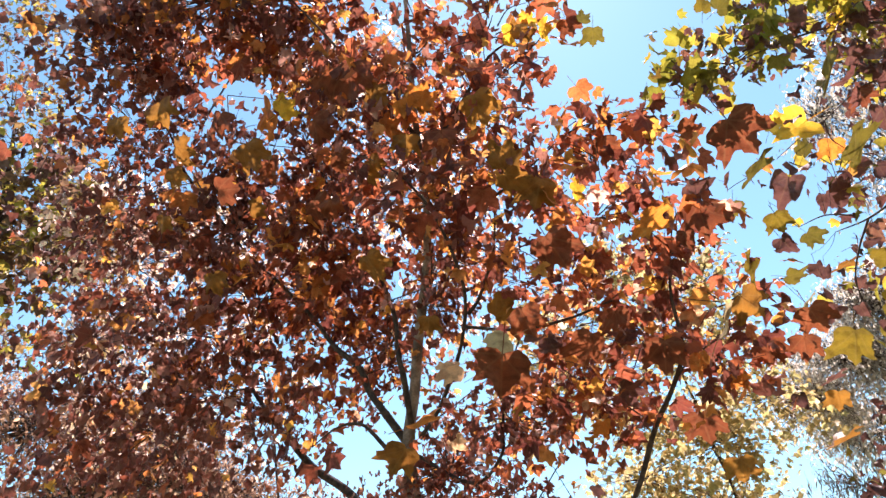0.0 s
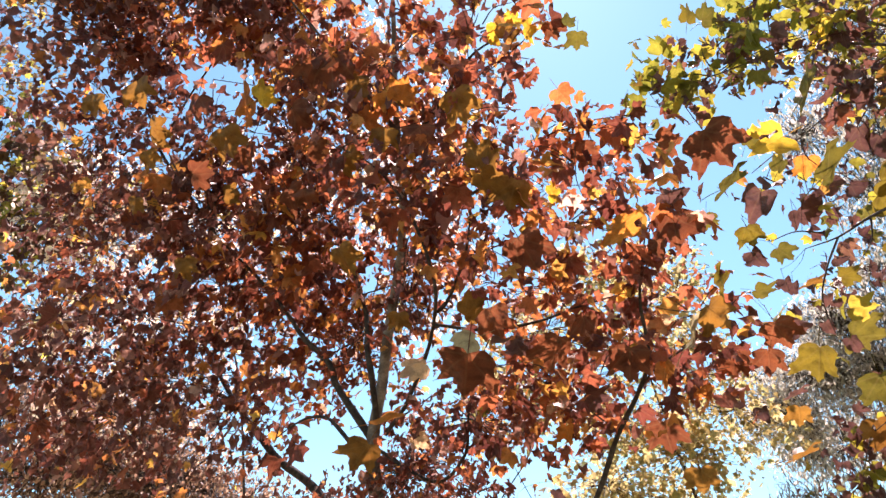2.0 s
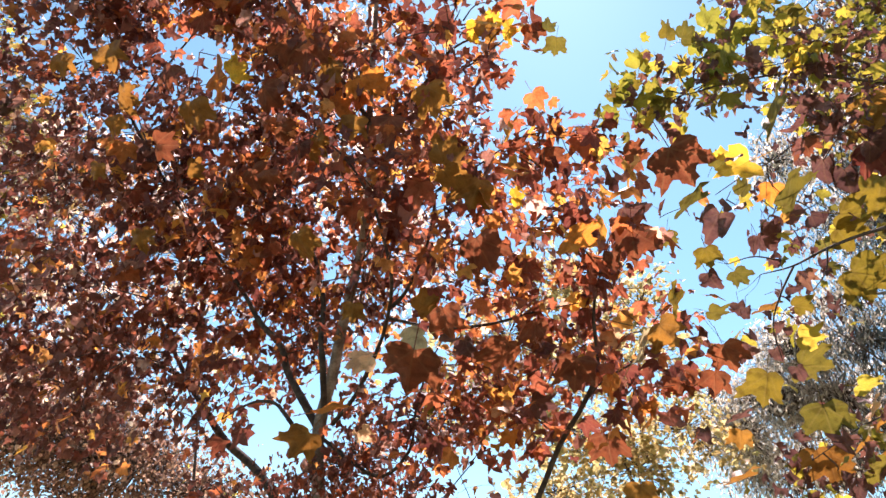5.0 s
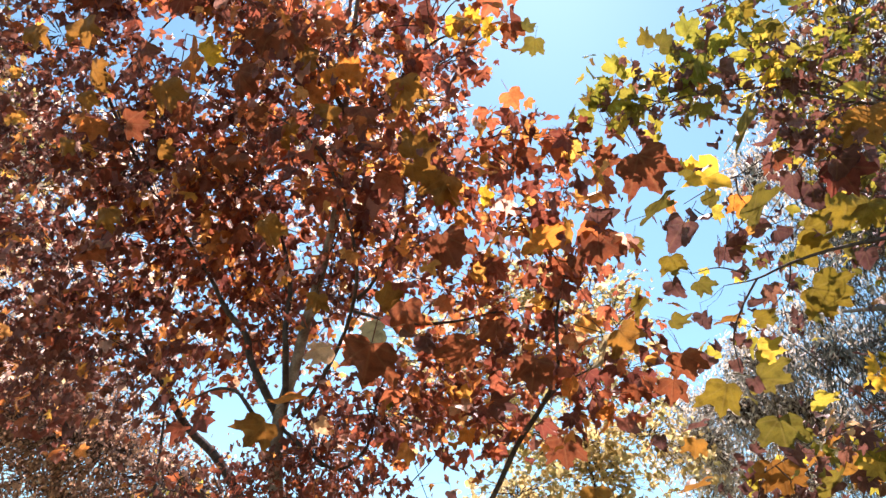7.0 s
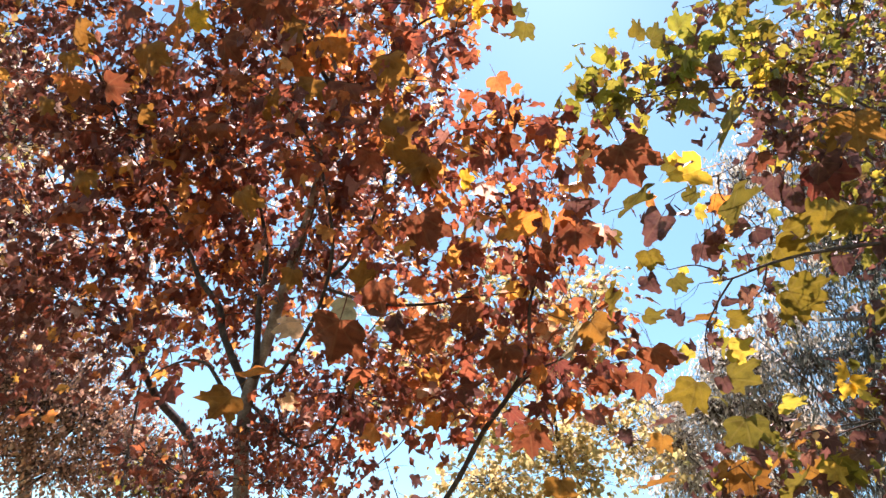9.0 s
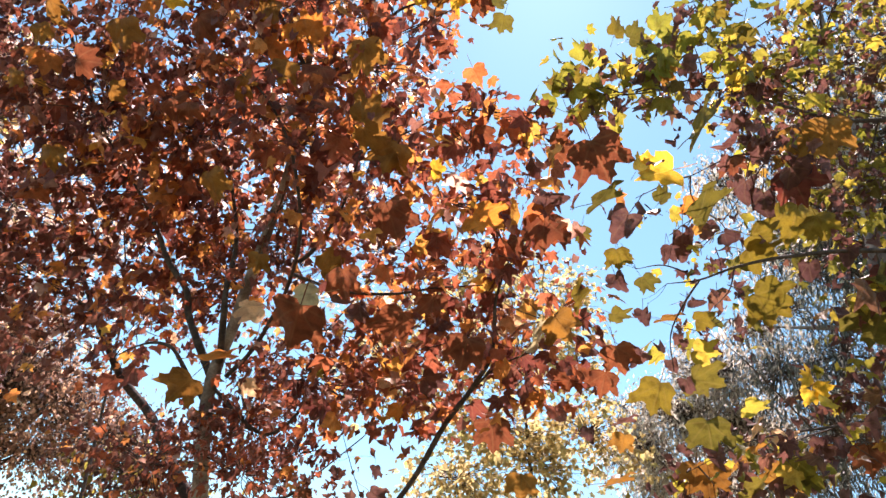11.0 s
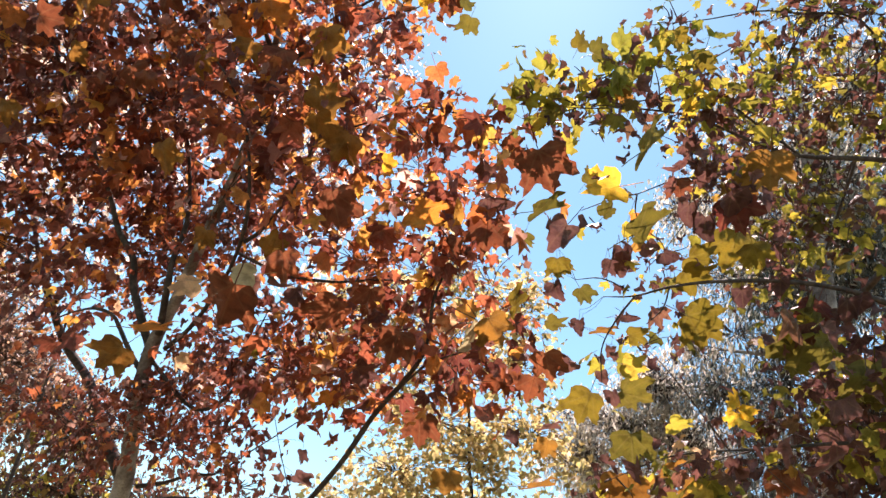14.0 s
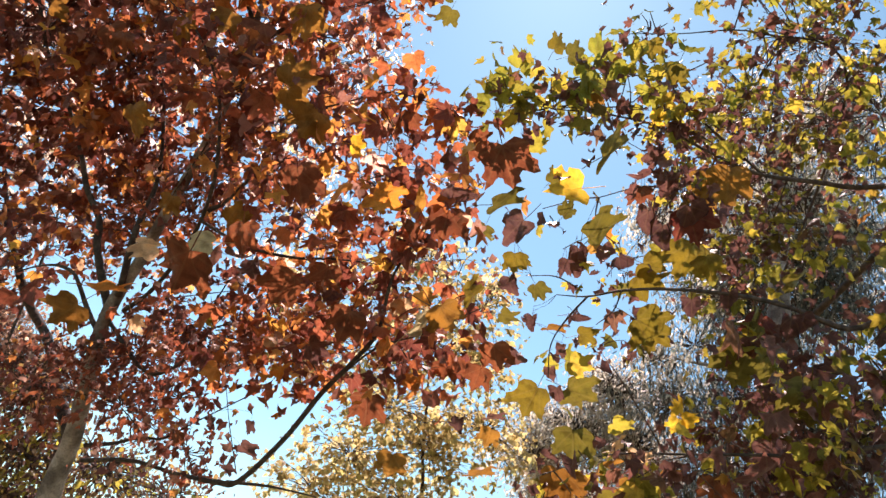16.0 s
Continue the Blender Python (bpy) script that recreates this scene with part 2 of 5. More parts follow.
def leaf_set(half, count, rings, stalk, seed, curl=(-1.4, 1.4), droop=(-0.3, 1.1), fold=(-0.3, 0.35), wave=0.07):
    rng = random.Random(seed)
    return [blade(half, rng, rng.uniform(*curl), rng.uniform(*droop), rng.uniform(*fold), rings, stalk, wave=wave) for _ in range(count)]


BROAD = leaf_set(FEW, 14, 1, 0.25, 1)
BROAD_CURLED = leaf_set(FEW, 10, 1, 0.22, 2, (1.4, 3.4), (0.4, 1.8), wave=0.1)
NEAR = leaf_set(HALF, 10, 3, 0.5, 3, (-1.2, 1.2), (-0.2, 0.9), wave=0.07)
NEAR_CURLED = leaf_set(HALF, 8, 3, 0.5, 4, (2.4, 4.5), (0.8, 2.2), wave=0.12)
NARROW = leaf_set(LANCE, 8, 1, 0.12, 5, (-1, 1), (-0.8, 0.8), (0, 0.3))
SLIM = leaf_set(WILLOW, 8, 1, 0.0, 7, (-1, 1), (-0.5, 0.9), (0, 0.3))
SMALL = leaf_set(OVAL, 8, 1, 0.0, 6, (-1.5, 1.5), (-0.5, 1.2))


def joined_leaves(name, spots, shapes, material):
    """One mesh of many leaves; each spot is a 4 x 4 array."""
    all_points, all_faces, all_flat, base = [], [], [], 0
    for k, m in enumerate(spots):
        points, faces, flat = shapes[k % len(shapes)]
        all_points.append(points @ m[:3, :3].T + m[:3, 3])
        all_faces += [tuple(base + i for i in f) for f in faces]
        all_flat.append(flat)
        base += len(points)
    return mesh_of(name, np.concatenate(all_points), all_faces, material, np.concatenate(all_flat))


def smooth_path(knots, step=6):
    """A Catmull-Rom curve through knots of (x, y, z, radius)."""
    k = [np.array(p, dtype=float) for p in knots]
    k = [2 * k[0] - k[1], *k, 2 * k[-1] - k[-2]]
    out = []
    for a, b, c, d in zip(k, k[1:], k[2:], k[3:]):
        for i in range(step):
            t = i / step
            out.append(0.5 * (2 * b + (c - a) * t + (2 * a - 5 * b + 4 * c - d) * t * t + (3 * b - a - 3 * c + d) * t ** 3))
    out.append(k[-2])
    return np.array(out)


def tube(path, sides, rough=0.0, seed=0):
    """Points and faces of a tapering, slightly knobbly stem along a path of (x, y, z, radius)."""
    rng = random.Random(seed)
    points, faces = [], []
    n = len(path)
    for i in range(n):
        a, b = path[max(i - 1, 0)][:3], path[min(i + 1, n - 1)][:3]
        way = Vector(b - a).normalized()
        u = way.cross(Vector((0.31, 0.2, 0.93))).normalized()
        v = way.cross(u)
        radius = max(path[i][3], 0.0008) * (1 + rng.uniform(-rough, rough))
        for s in range(sides):
            t = 2 * math.pi * s / sides
            r = radius * (1 + rng.uniform(-rough, rough) * 0.5)
            points.append(Vector(path[i][:3]) + u * (r * math.cos(t)) + v * (r * math.sin(t)))
    for i in range(n - 1):
        for s in range(sides):
            a, b = i * sides + s, i * sides + (s + 1) % sides
            faces.append((a, b, b + sides, a + sides))
    faces.append(tuple(range(sides - 1, -1, -1)))
    faces.append(tuple(range((n - 1) * sides, n * sides)))
    return [tuple(p) for p in points], faces


def facing(rng, down, spread=1.0):
    """A leaf's turn: the tip hangs outwards and down, the upper side looks more or less to the sky."""
    a = rng.uniform(0, 2 * math.pi)
    tip = Vector((math.cos(a), math.sin(a), -down * rng.uniform(0.2, 1.8))).normalized()
    up = Vector((rng.gauss(0, 0.6 * spread), rng.gauss(-0.1, 0.6 * spread), 1.0))
    side = tip.cross(up).normalized()
    face = side.cross(tip)
    return Matrix((side, tip, face)).transposed()


class Tree:
    """A tree: its root is an empty at the trunk's foot; limbs, twigs and leaves are its parts."""

    def __init__(self, name, foot, label, seed):
        self.root = tagged(new(name), label=label, category="tree")
        self.root.location = foot
        self.foot = np.array(foot)
        self.rng = random.Random(seed)
        self.bones, self.bearers = [], []
        self.twigs = []
        self.spots = []
        self.hung = 0

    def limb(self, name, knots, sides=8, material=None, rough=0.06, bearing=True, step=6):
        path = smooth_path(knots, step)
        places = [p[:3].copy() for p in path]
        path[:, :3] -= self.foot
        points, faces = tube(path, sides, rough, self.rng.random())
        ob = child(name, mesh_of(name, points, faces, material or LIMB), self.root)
        if bearing:
            self.bones += places
            self.bearers += [ob] * len(places)

    def twig(self, a, b, radius, sides=4, sag=0.05):
        rng = self.rng
        a, b = np.array(a), np.array(b)
        span = np.linalg.norm(b - a)
        mid = (a + b) / 2 + np.array([rng.uniform(-1, 1), rng.uniform(-1, 1), rng.uniform(-0.3, 1.2)]) * span * (0.12 if span < 0.8 else 0.2)
        knots = [(*a, radius), (*mid, radius * 0.75), (*b, radius * 0.4)]
        path = smooth_path(knots, 3)
        path[:, :3] -= self.foot
        points, faces = tube(path, sides)
        self.twigs.append((points, faces, (a + b) / 2))

    def nearest(self, p):
        bones = np.array(self.bones)
        return bones[np.argmin(((bones - p) ** 2).sum(axis=1))]

    def bearer(self, p):
        """The limb that comes nearest to a place."""
        bones = np.array(self.bones)
        return self.bearers[int(np.argmin(((bones - p) ** 2).sum(axis=1)))]

    def bough(self, centre, radii, count, size, cluster=8, reach=0.16, down=0.8, mix=0.2, gold=0.0, spread=1.0, twig_radius=0.0035, stems=True):
        """A leafy bough: sprigs fill an ellipsoid, each on a twig from the nearest limb."""
        rng = self.rng
        c = np.array(centre)
        sprigs = max(1, round(count / cluster))
        hub = self.nearest(c)
        if stems:
            gap = np.linalg.norm(hub - c)
            if gap > 0.15:
                self.twig(hub, c, twig_radius * 1.2, 5)
        for _ in range(sprigs):
            while True:
                q = np.array([rng.uniform(-1, 1) for _ in range(3)])
                if q @ q <= 1:
                    break
            e = c + radii[0] * q[0] * RIGHT + radii[1] * q[1] * AHEAD + radii[2] * q[2] * ALOFT
            if stems:
                start = c + (e - c) * rng.uniform(0.05, 0.35)
                self.twig(start, e, twig_radius)
            for _ in range(max(1, round(rng.gauss(cluster, cluster * 0.3)))):
                off = np.array([rng.gauss(0, 0.5), rng.gauss(0, 0.5), rng.gauss(-0.1, 0.45)]) * reach
                s = size * min(2.0, max(0.5, rng.lognormvariate(-0.04, 0.34)))
                m = np.eye(4)
                m[:3, :3] = np.array(facing(rng, down, spread)) * s
                m[:3, 3] = e + off - self.foot
                pick = rng.random()
                if pick < mix:
                    m[:3, :3] *= 0.78
                self.spots.append((m, 1 if pick < mix else 2 if pick < mix + gold else 0))

    def lone_leaf(self, place, size, turn, material, label="", curled=False, shape=0):
        """A leaf that stands out: turn is its tip's angle (0 up, clockwise), its tip's lean away and its roll about the midrib."""
        spin, lean, roll = turn
        m = FACE @ Matrix.Rotation(radians(-spin), 3, "Z") @ Matrix.Rotation(radians(lean), 3, "X") @ Matrix.Rotation(radians(roll), 3, "Y")
        shapes = NEAR_CURLED if curled else NEAR
        points, faces, flat = shapes[shape % len(shapes)]
        ob = child("leaf", mesh_of("leaf", points - np.array([0, 0.4, 0]), faces, material, flat), self.bearer(place), label)
        ob.matrix_basis = Matrix.LocRotScale(Vector(place) - Vector(self.foot), m.to_quaternion(), (size, size, size))
        stem_end = np.array(ob.matrix_basis @ Vector((0, -0.85, 0.05))) + self.foot
        hub = self.nearest(stem_end)
        if np.linalg.norm(hub - stem_end) < 0.2:
            self.twig(hub, stem_end, 0.0012)
        self.hung += 1

    def grow(self, shapes, materials, single=0, near=None, name="foliage", twigs=True):
        """Hang the leaves: those nearest to a point of the plan as parts of their own, the rest joined."""
        if twigs and self.twigs:
            loose = self.twigs
            if near is not None:
                loose = sorted(loose, key=lambda w: ((w[2] - np.array(near)) ** 2).sum())
                for points, faces, mid in loose[:single // 2]:
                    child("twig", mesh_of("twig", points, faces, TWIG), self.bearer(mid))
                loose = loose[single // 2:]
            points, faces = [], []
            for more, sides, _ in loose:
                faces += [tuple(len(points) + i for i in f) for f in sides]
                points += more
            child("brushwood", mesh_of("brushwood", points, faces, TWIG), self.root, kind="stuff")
        spots = self.spots
        if near is not None:
            p = np.array(near) - self.foot
            spots = sorted(spots, key=lambda s: ((s[0][:3, 3] - p) ** 2).sum())
        pool = {}
        for i, (m, kind) in enumerate(spots[:single]):
            key = (kind, i % len(shapes[kind]))
            if key not in pool:
                points, faces, flat = shapes[kind][key[1]]
                pool[key] = mesh_of("leaf", points, faces, materials[kind], flat)
            child("leaf", pool[key], self.bearer(m[:3, 3] + self.foot)).matrix_basis = Matrix([list(r) for r in m])
        for kind in range(len(shapes)):
            rest = [m for m, k in spots[single:] if k == kind]
            if rest:
                child(name, joined_leaves(name, rest, shapes[kind], materials[kind]), self.root, kind="stuff")


TILT = radians(35)
RIGHT, AHEAD, ALOFT = np.array([1.0, 0, 0]), np.array([0, math.cos(TILT), math.sin(TILT)]), np.array([0, -math.sin(TILT), math.cos(TILT)])
# A leaf in this turn shows its face to someone who looks up into the crown.
FACE = pose(0, 0, 0, 125, -6.5, -11).to_3x3()

# ---- ground ----
def build_ground():
    m, nodes, links = fresh("leaf_litter")
    geo = nodes.new("ShaderNodeNewGeometry")
    a, b = nodes.new("ShaderNodeTexNoise"), nodes.new("ShaderNodeTexNoise")
    a.inputs["Scale"].default_value, b.inputs["Scale"].default_value = 0.6, 14.0
    a.inputs["Detail"].default_value = b.inputs["Detail"].default_value = 6.0
    links.new(geo.outputs["Position"], a.inputs["Vector"])
    links.new(geo.outputs["Position"], b.inputs["Vector"])
    base = ramp_node(nodes, links, a.outputs["Fac"], [(0.4, (0.1, 0.12, 0.04)), (0.6, (0.2, 0.13, 0.07))])
    litter = ramp_node(nodes, links, b.outputs["Fac"], [(0.4, (0.5, 0.5, 0.5)), (0.6, (1.3, 1.15, 1.0))])
    bsdf = nodes.new("ShaderNodeBsdfPrincipled")
    bsdf.inputs["Roughness"].default_value = 0.95
    links.new(mix_colour(nodes, links, 1.0, base, litter, "MULTIPLY"), bsdf.inputs["Base Color"])
    out = nodes.new("ShaderNodeOutputMaterial")
    links.new(bsdf.outputs[0], out.inputs["Surface"])
    points, faces, rings, sides = [(0, 4, 0)], [], [3, 6, 10, 16, 25, 40, 80, 200, 600, 2000], 48
    for r in rings:
        for s in range(sides):
            t = 2 * math.pi * s / sides
            x, y = r * math.cos(t), 4 + r * math.sin(t)
            points.append((x, y, 0.12 * noise.noise((x * 0.15, y * 0.15, 0.3)) * min(1, r / 12)))
    faces += [(0, 1 + s, 1 + (s + 1) % sides) for s in range(sides)]
    for k in range(len(rings) - 1):
        p, q = 1 + k * sides, 1 + (k + 1) * sides
        faces += [(p + s, q + s, q + (s + 1) % sides, p + (s + 1) % sides) for s in range(sides)]
    tagged(new("ground", mesh_of("ground", points, faces, m)), "park ground of thin grass under fallen brown leaves", "ground", kind="structure")


build_ground()

# ---- the rust-coloured plane tree ----
main = Tree("plane_tree", (0.14, 4.53, 0.0), "young plane tree with rust-brown autumn leaves and pale trunk", 11)
tagged(main.root, group="plane trees")
main.limb("trunk", [(0.14, 4.53, 0, 0.0840), (0.08, 4.532, 1.521, 0.0679), (-0.02, 4.224, 1.944, 0.0601), (-0.05, 3.975, 2.265, 0.0470), (-0.153, 3.576, 2.719, 0.0349), (-0.118, 3.285, 3.026, 0.0287), (-0.099, 3.089, 3.198, 0.0277), (-0.052, 2.739, 3.472, 0.0212), (-0.061, 2.543, 3.752, 0.0172), (-0.118, 2.328, 4.122, 0.0161), (-0.173, 2.043, 4.699, 0.0099), (-0.268, 1.793, 5.278, 0.0048)], 14, BARK, 0.05)
main.limb("limb", [(-0.154, 3.544, 2.786, 0.0242), (-0.29, 3.470, 2.945, 0.0222), (-0.385, 3.450, 3.070, 0.0199), (-0.44, 3.412, 3.185, 0.0183), (-0.597, 3.425, 3.331, 0.0160), (-0.735, 3.43, 3.51, 0.0140), (-0.955, 3.43, 3.746, 0.0104), (-1.269, 3.408, 4.042, 0.0075), (-1.556, 3.292, 4.411, 0.0053), (-1.750, 3.189, 4.743, 0.0033)])
main.limb("limb", [(-0.137, 3.42, 2.847, 0.0186), (-0.175, 3.22, 3.03, 0.0167), (-0.208, 3.19, 3.16, 0.0148), (-0.245, 3.14, 3.41, 0.0120), (-0.405, 3.05, 3.756, 0.0089), (-0.610, 2.95, 4.064, 0.0066), (-0.807, 2.80, 4.463, 0.0043), (-0.995, 2.558, 4.957, 0.0022)])
main.limb("limb", [(-0.163, 3.619, 2.692, 0.0151), (-0.274, 3.594, 2.781, 0.0135), (-0.357, 3.551, 2.857, 0.0116), (-0.422, 3.549, 2.907, 0.0097), (-0.522, 3.588, 2.921, 0.0076), (-0.629, 3.676, 2.900, 0.0054), (-0.730, 3.779, 2.857, 0.0032)])
main.limb("limb", [(-0.03, 4.05, 2.2, 0.034), (-0.34, 4.33, 2.52, 0.031), (-0.60, 4.53, 2.80, 0.0295), (-0.88, 4.68, 3.01, 0.0275), (-1.065, 4.67, 3.20, 0.025), (-1.24, 4.70, 3.39, 0.02), (-1.40, 4.70, 3.59, 0.016), (-1.66, 4.62, 3.93, 0.011), (-2.05, 4.5, 4.25, 0.007), (-2.4, 4.4, 4.6, 0.0032)])
main.limb("limb", [(-1.250, 4.693, 3.409, 0.0200), (-1.386, 4.693, 3.467, 0.0165), (-1.542, 4.706, 3.510, 0.0135), (-1.711, 4.736, 3.531, 0.0105), (-1.887, 4.791, 3.534, 0.0085), (-2.106, 4.900, 3.503, 0.0060), (-2.305, 5.013, 3.463, 0.0030)])
main.limb("limb", [(-0.088, 3.486, 2.808, 0.0120), (0.006, 3.295, 2.888, 0.0110), (0.077, 3.034, 2.976, 0.0101), (0.124, 2.768, 3.058, 0.0091), (0.122, 2.518, 3.170, 0.0086), (0.033, 2.387, 3.370, 0.0073), (-0.063, 2.301, 3.506, 0.0060), (-0.219, 2.226, 3.635, 0.0040), (-0.457, 2.246, 3.767, 0.0020)])
main.limb("limb", [(0.144, 2.650, 3.103, 0.0106), (0.200, 2.594, 3.173, 0.0085), (0.262, 2.462, 3.352, 0.0064), (0.268, 2.325, 3.546, 0.0042)])
main.limb("limb", [(0.053, 4.041, 2.154, 0.0131), (0.294, 3.771, 2.201, 0.0108), (0.532, 3.570, 2.193, 0.0096), (0.721, 3.404, 2.198, 0.0135), (0.817, 3.307, 2.223, 0.013), (0.903, 3.013, 2.400, 0.0125), (0.955, 2.776, 2.598, 0.0118), (1.005, 2.593, 2.716, 0.0105), (1.037, 2.471, 2.844, 0.0088), (0.989, 2.347, 3.028, 0.007), (1.013, 2.294, 3.230, 0.0029)])
main.limb("limb", [(0.767, 3.346, 2.207, 0.0093), (0.963, 3.237, 2.242, 0.0062), (1.166, 3.139, 2.257, 0.0031)])
main.limb("shoot", [(0.798, 3.384, 2.261, 0.0031), (0.643, 3.276, 2.465, 0.0022), (0.516, 3.175, 2.653, 0.0012)], 5)
main.limb("limb", [(0.960, 2.766, 2.611, 0.0056), (1.071, 2.585, 2.807, 0.0050), (1.203, 2.427, 2.883, 0.0043), (1.293, 2.278, 2.948, 0.0029), (1.379, 2.215, 3.026, 0.0014)])
main.limb("limb", [(0.028, 4.006, 2.223, 0.0134), (0.163, 3.903, 2.267, 0.0106), (0.275, 3.770, 2.317, 0.0088), (0.395, 3.686, 2.346, 0.0069), (0.491, 3.562, 2.440, 0.0040)])
main.limb("limb", [(0.126, 2.757, 3.098, 0.0084), (0.359, 2.610, 3.003, 0.0075), (0.570, 2.504, 2.997, 0.0065), (0.740, 2.381, 3.016, 0.0044), (0.922, 2.331, 3.061, 0.0022)])
main.limb("limb", [(-0.129, 3.554, 2.747, 0.0116), (0.180, 3.436, 2.554, 0.0100), (0.325, 3.279, 2.646, 0.0081), (0.327, 3.101, 2.787, 0.0061), (0.350, 2.906, 2.946, 0.0031)])
main.limb("limb", [(-0.074, 2.447, 3.891, 0.0121), (0.124, 2.174, 4.024, 0.0093), (0.246, 1.997, 4.139, 0.0063), (0.408, 1.878, 4.164, 0.0032)])
main.limb("limb", [(-0.096, 2.385, 3.983, 0.0121), (-0.358, 2.235, 4.235, 0.0091), (-0.631, 2.124, 4.543, 0.0060), (-0.929, 2.059, 4.894, 0.0029)])
main.limb("limb", [(-1.269, 3.408, 4.042, 0.0105), (-1.768, 3.438, 4.685, 0.0115), (-1.886, 3.380, 4.925, 0.0095), (-2.094, 3.239, 5.290, 0.006), (-2.262, 3.036, 5.735, 0.0015)])
main.limb("limb", [(-1.801, 3.427, 4.776, 0.0085), (-1.633, 3.243, 5.082, 0.007), (-1.424, 3.036, 5.346, 0.005), (-1.236, 2.832, 5.677, 0.0016)])
main.limb("limb", [(-1.152, 3.229, 4.441, 0.0034), (-1.057, 3.097, 4.695, 0.0025), (-0.937, 2.914, 5.015, 0.0017)])
main.limb("limb", [(0.268, 2.325, 3.546, 0.0053), (0.448, 2.225, 3.663, 0.0044), (0.624, 2.110, 3.765, 0.0036), (0.820, 2.058, 3.785, 0.0028), (1.034, 1.991, 3.811, 0.0015)])
# leafy boughs, upper crown; a high mix of dark dry leaves paints in shade
main.bough((-0.20, 1.91, 4.78), (0.75, 0.51, 0.26), 285, 0.067, mix=0.34, gold=0.05)
main.bough((-1.26, 2.32, 5.06), (0.77, 0.68, 0.26), 1076, 0.072, mix=0.84, gold=0.05)
main.bough((-2.05, 2.78, 5.06), (0.46, 0.77, 0.36), 419, 0.077, mix=0.84, gold=0.05)
main.bough((0.23, 1.94, 4.22), (0.29, 0.34, 0.21), 98, 0.069, mix=0.34, gold=0.1)
main.bough((0.40, 1.92, 4.05), (0.20, 0.21, 0.18), 58, 0.071, mix=0.34, gold=0.1)
main.bough((-0.19, 2.15, 4.22), (0.39, 0.42, 0.25), 162, 0.068, mix=0.34, gold=0.05)
main.bough((-0.62, 2.41, 4.46), (0.33, 0.42, 0.24), 278, 0.064, mix=0.60, gold=0.05)
main.bough((-1.04, 2.62, 4.97), (0.31, 0.42, 0.17), 256, 0.079, mix=0.60, gold=0.05)
main.bough((-2.06, 3.10, 4.86), (0.40, 0.67, 0.29), 194, 0.075, mix=0.84, gold=0.05)
main.bough((0.19, 2.16, 3.91), (0.34, 0.42, 0.24), 132, 0.069, mix=0.34, gold=0.1)
main.bough((-0.23, 2.36, 3.92), (0.36, 0.42, 0.25), 211, 0.068, mix=0.60, gold=0.05)
main.bough((-0.66, 2.74, 4.18), (0.22, 0.42, 0.25), 246, 0.063, mix=0.60, gold=0.05)
main.bough((-1.28, 3.12, 4.45), (0.17, 0.42, 0.21), 177, 0.077, mix=0.84, gold=0.05)
main.bough((-1.96, 3.38, 4.45), (0.47, 0.67, 0.22), 124, 0.075, mix=0.84, gold=0.05)
main.bough((-2.09, 3.73, 4.10), (0.51, 0.66, 0.29), 272, 0.063, mix=0.84, gold=0.05)
main.bough((-1.32, 3.39, 4.15), (0.42, 0.51, 0.28), 348, 0.077, mix=0.84, gold=0.05)
main.bough((-0.63, 3.00, 3.91), (0.35, 0.42, 0.25), 436, 0.062, mix=0.60, gold=0.05)
main.bough((-0.03, 2.47, 3.62), (0.35, 0.42, 0.22), 145, 0.069, mix=0.34, gold=0.05)
main.bough((0.31, 2.23, 3.55), (0.28, 0.34, 0.20), 118, 0.071, mix=0.34, gold=0.07)
main.bough((0.72, 2.14, 3.61), (0.28, 0.26, 0.18), 63, 0.066, mix=0.34, gold=0.14)
main.bough((0.95, 2.06, 3.70), (0.20, 0.21, 0.11), 30, 0.066, mix=0.34, gold=0.14)
main.bough((1.11, 2.13, 3.45), (0.17, 0.26, 0.12), 24, 0.070, mix=0.34, gold=0.14)
main.bough((0.69, 2.27, 3.38), (0.32, 0.34, 0.20), 77, 0.072, mix=0.34, gold=0.14)
main.bough((0.32, 2.48, 3.32), (0.28, 0.34, 0.21), 107, 0.070, mix=0.34, gold=0.07)
main.bough((1.04, 2.30, 3.21), (0.29, 0.34, 0.20), 88, 0.066, mix=0.34, gold=0.07)
main.bough((0.68, 2.49, 3.13), (0.35, 0.34, 0.20), 123, 0.065, mix=0.34, gold=0.07)
main.bough((1.22, 2.35, 2.99), (0.26, 0.30, 0.17), 66, 0.067, mix=0.34, gold=0.07)
main.bough((0.89, 2.55, 2.89), (0.34, 0.34, 0.17), 90, 0.066, mix=0.34, gold=0.07)
main.bough((0.53, 2.81, 2.94), (0.29, 0.34, 0.18), 112, 0.063, mix=0.34, gold=0.07)
main.bough((1.23, 2.56, 2.82), (0.27, 0.26, 0.12), 78, 0.066, mix=0.34, gold=0.07)
main.bough((0.77, 2.89, 2.79), (0.34, 0.34, 0.16), 123, 0.063, mix=0.34, gold=0.07)
main.bough((0.37, 3.11, 2.77), (0.33, 0.34, 0.19), 293, 0.054, mix=0.72)
main.bough((0.07, 3.53, 2.65), (0.39, 0.34, 0.24), 282, 0.047, mix=0.72)
main.bough((0.39, 3.38, 2.49), (0.20, 0.26, 0.11), 90, 0.048, mix=0.72)
main.bough((-0.67, 4.28, 2.54), (0.41, 0.42, 0.17), 156, 0.048, mix=0.72)
main.bough((0.13, 3.76, 2.42), (0.48, 0.34, 0.18), 276, 0.046, mix=0.72)
main.bough((-0.01, 3.07, 3.42), (0.18, 0.34, 0.27), 268, 0.054, mix=0.60, gold=0.05)
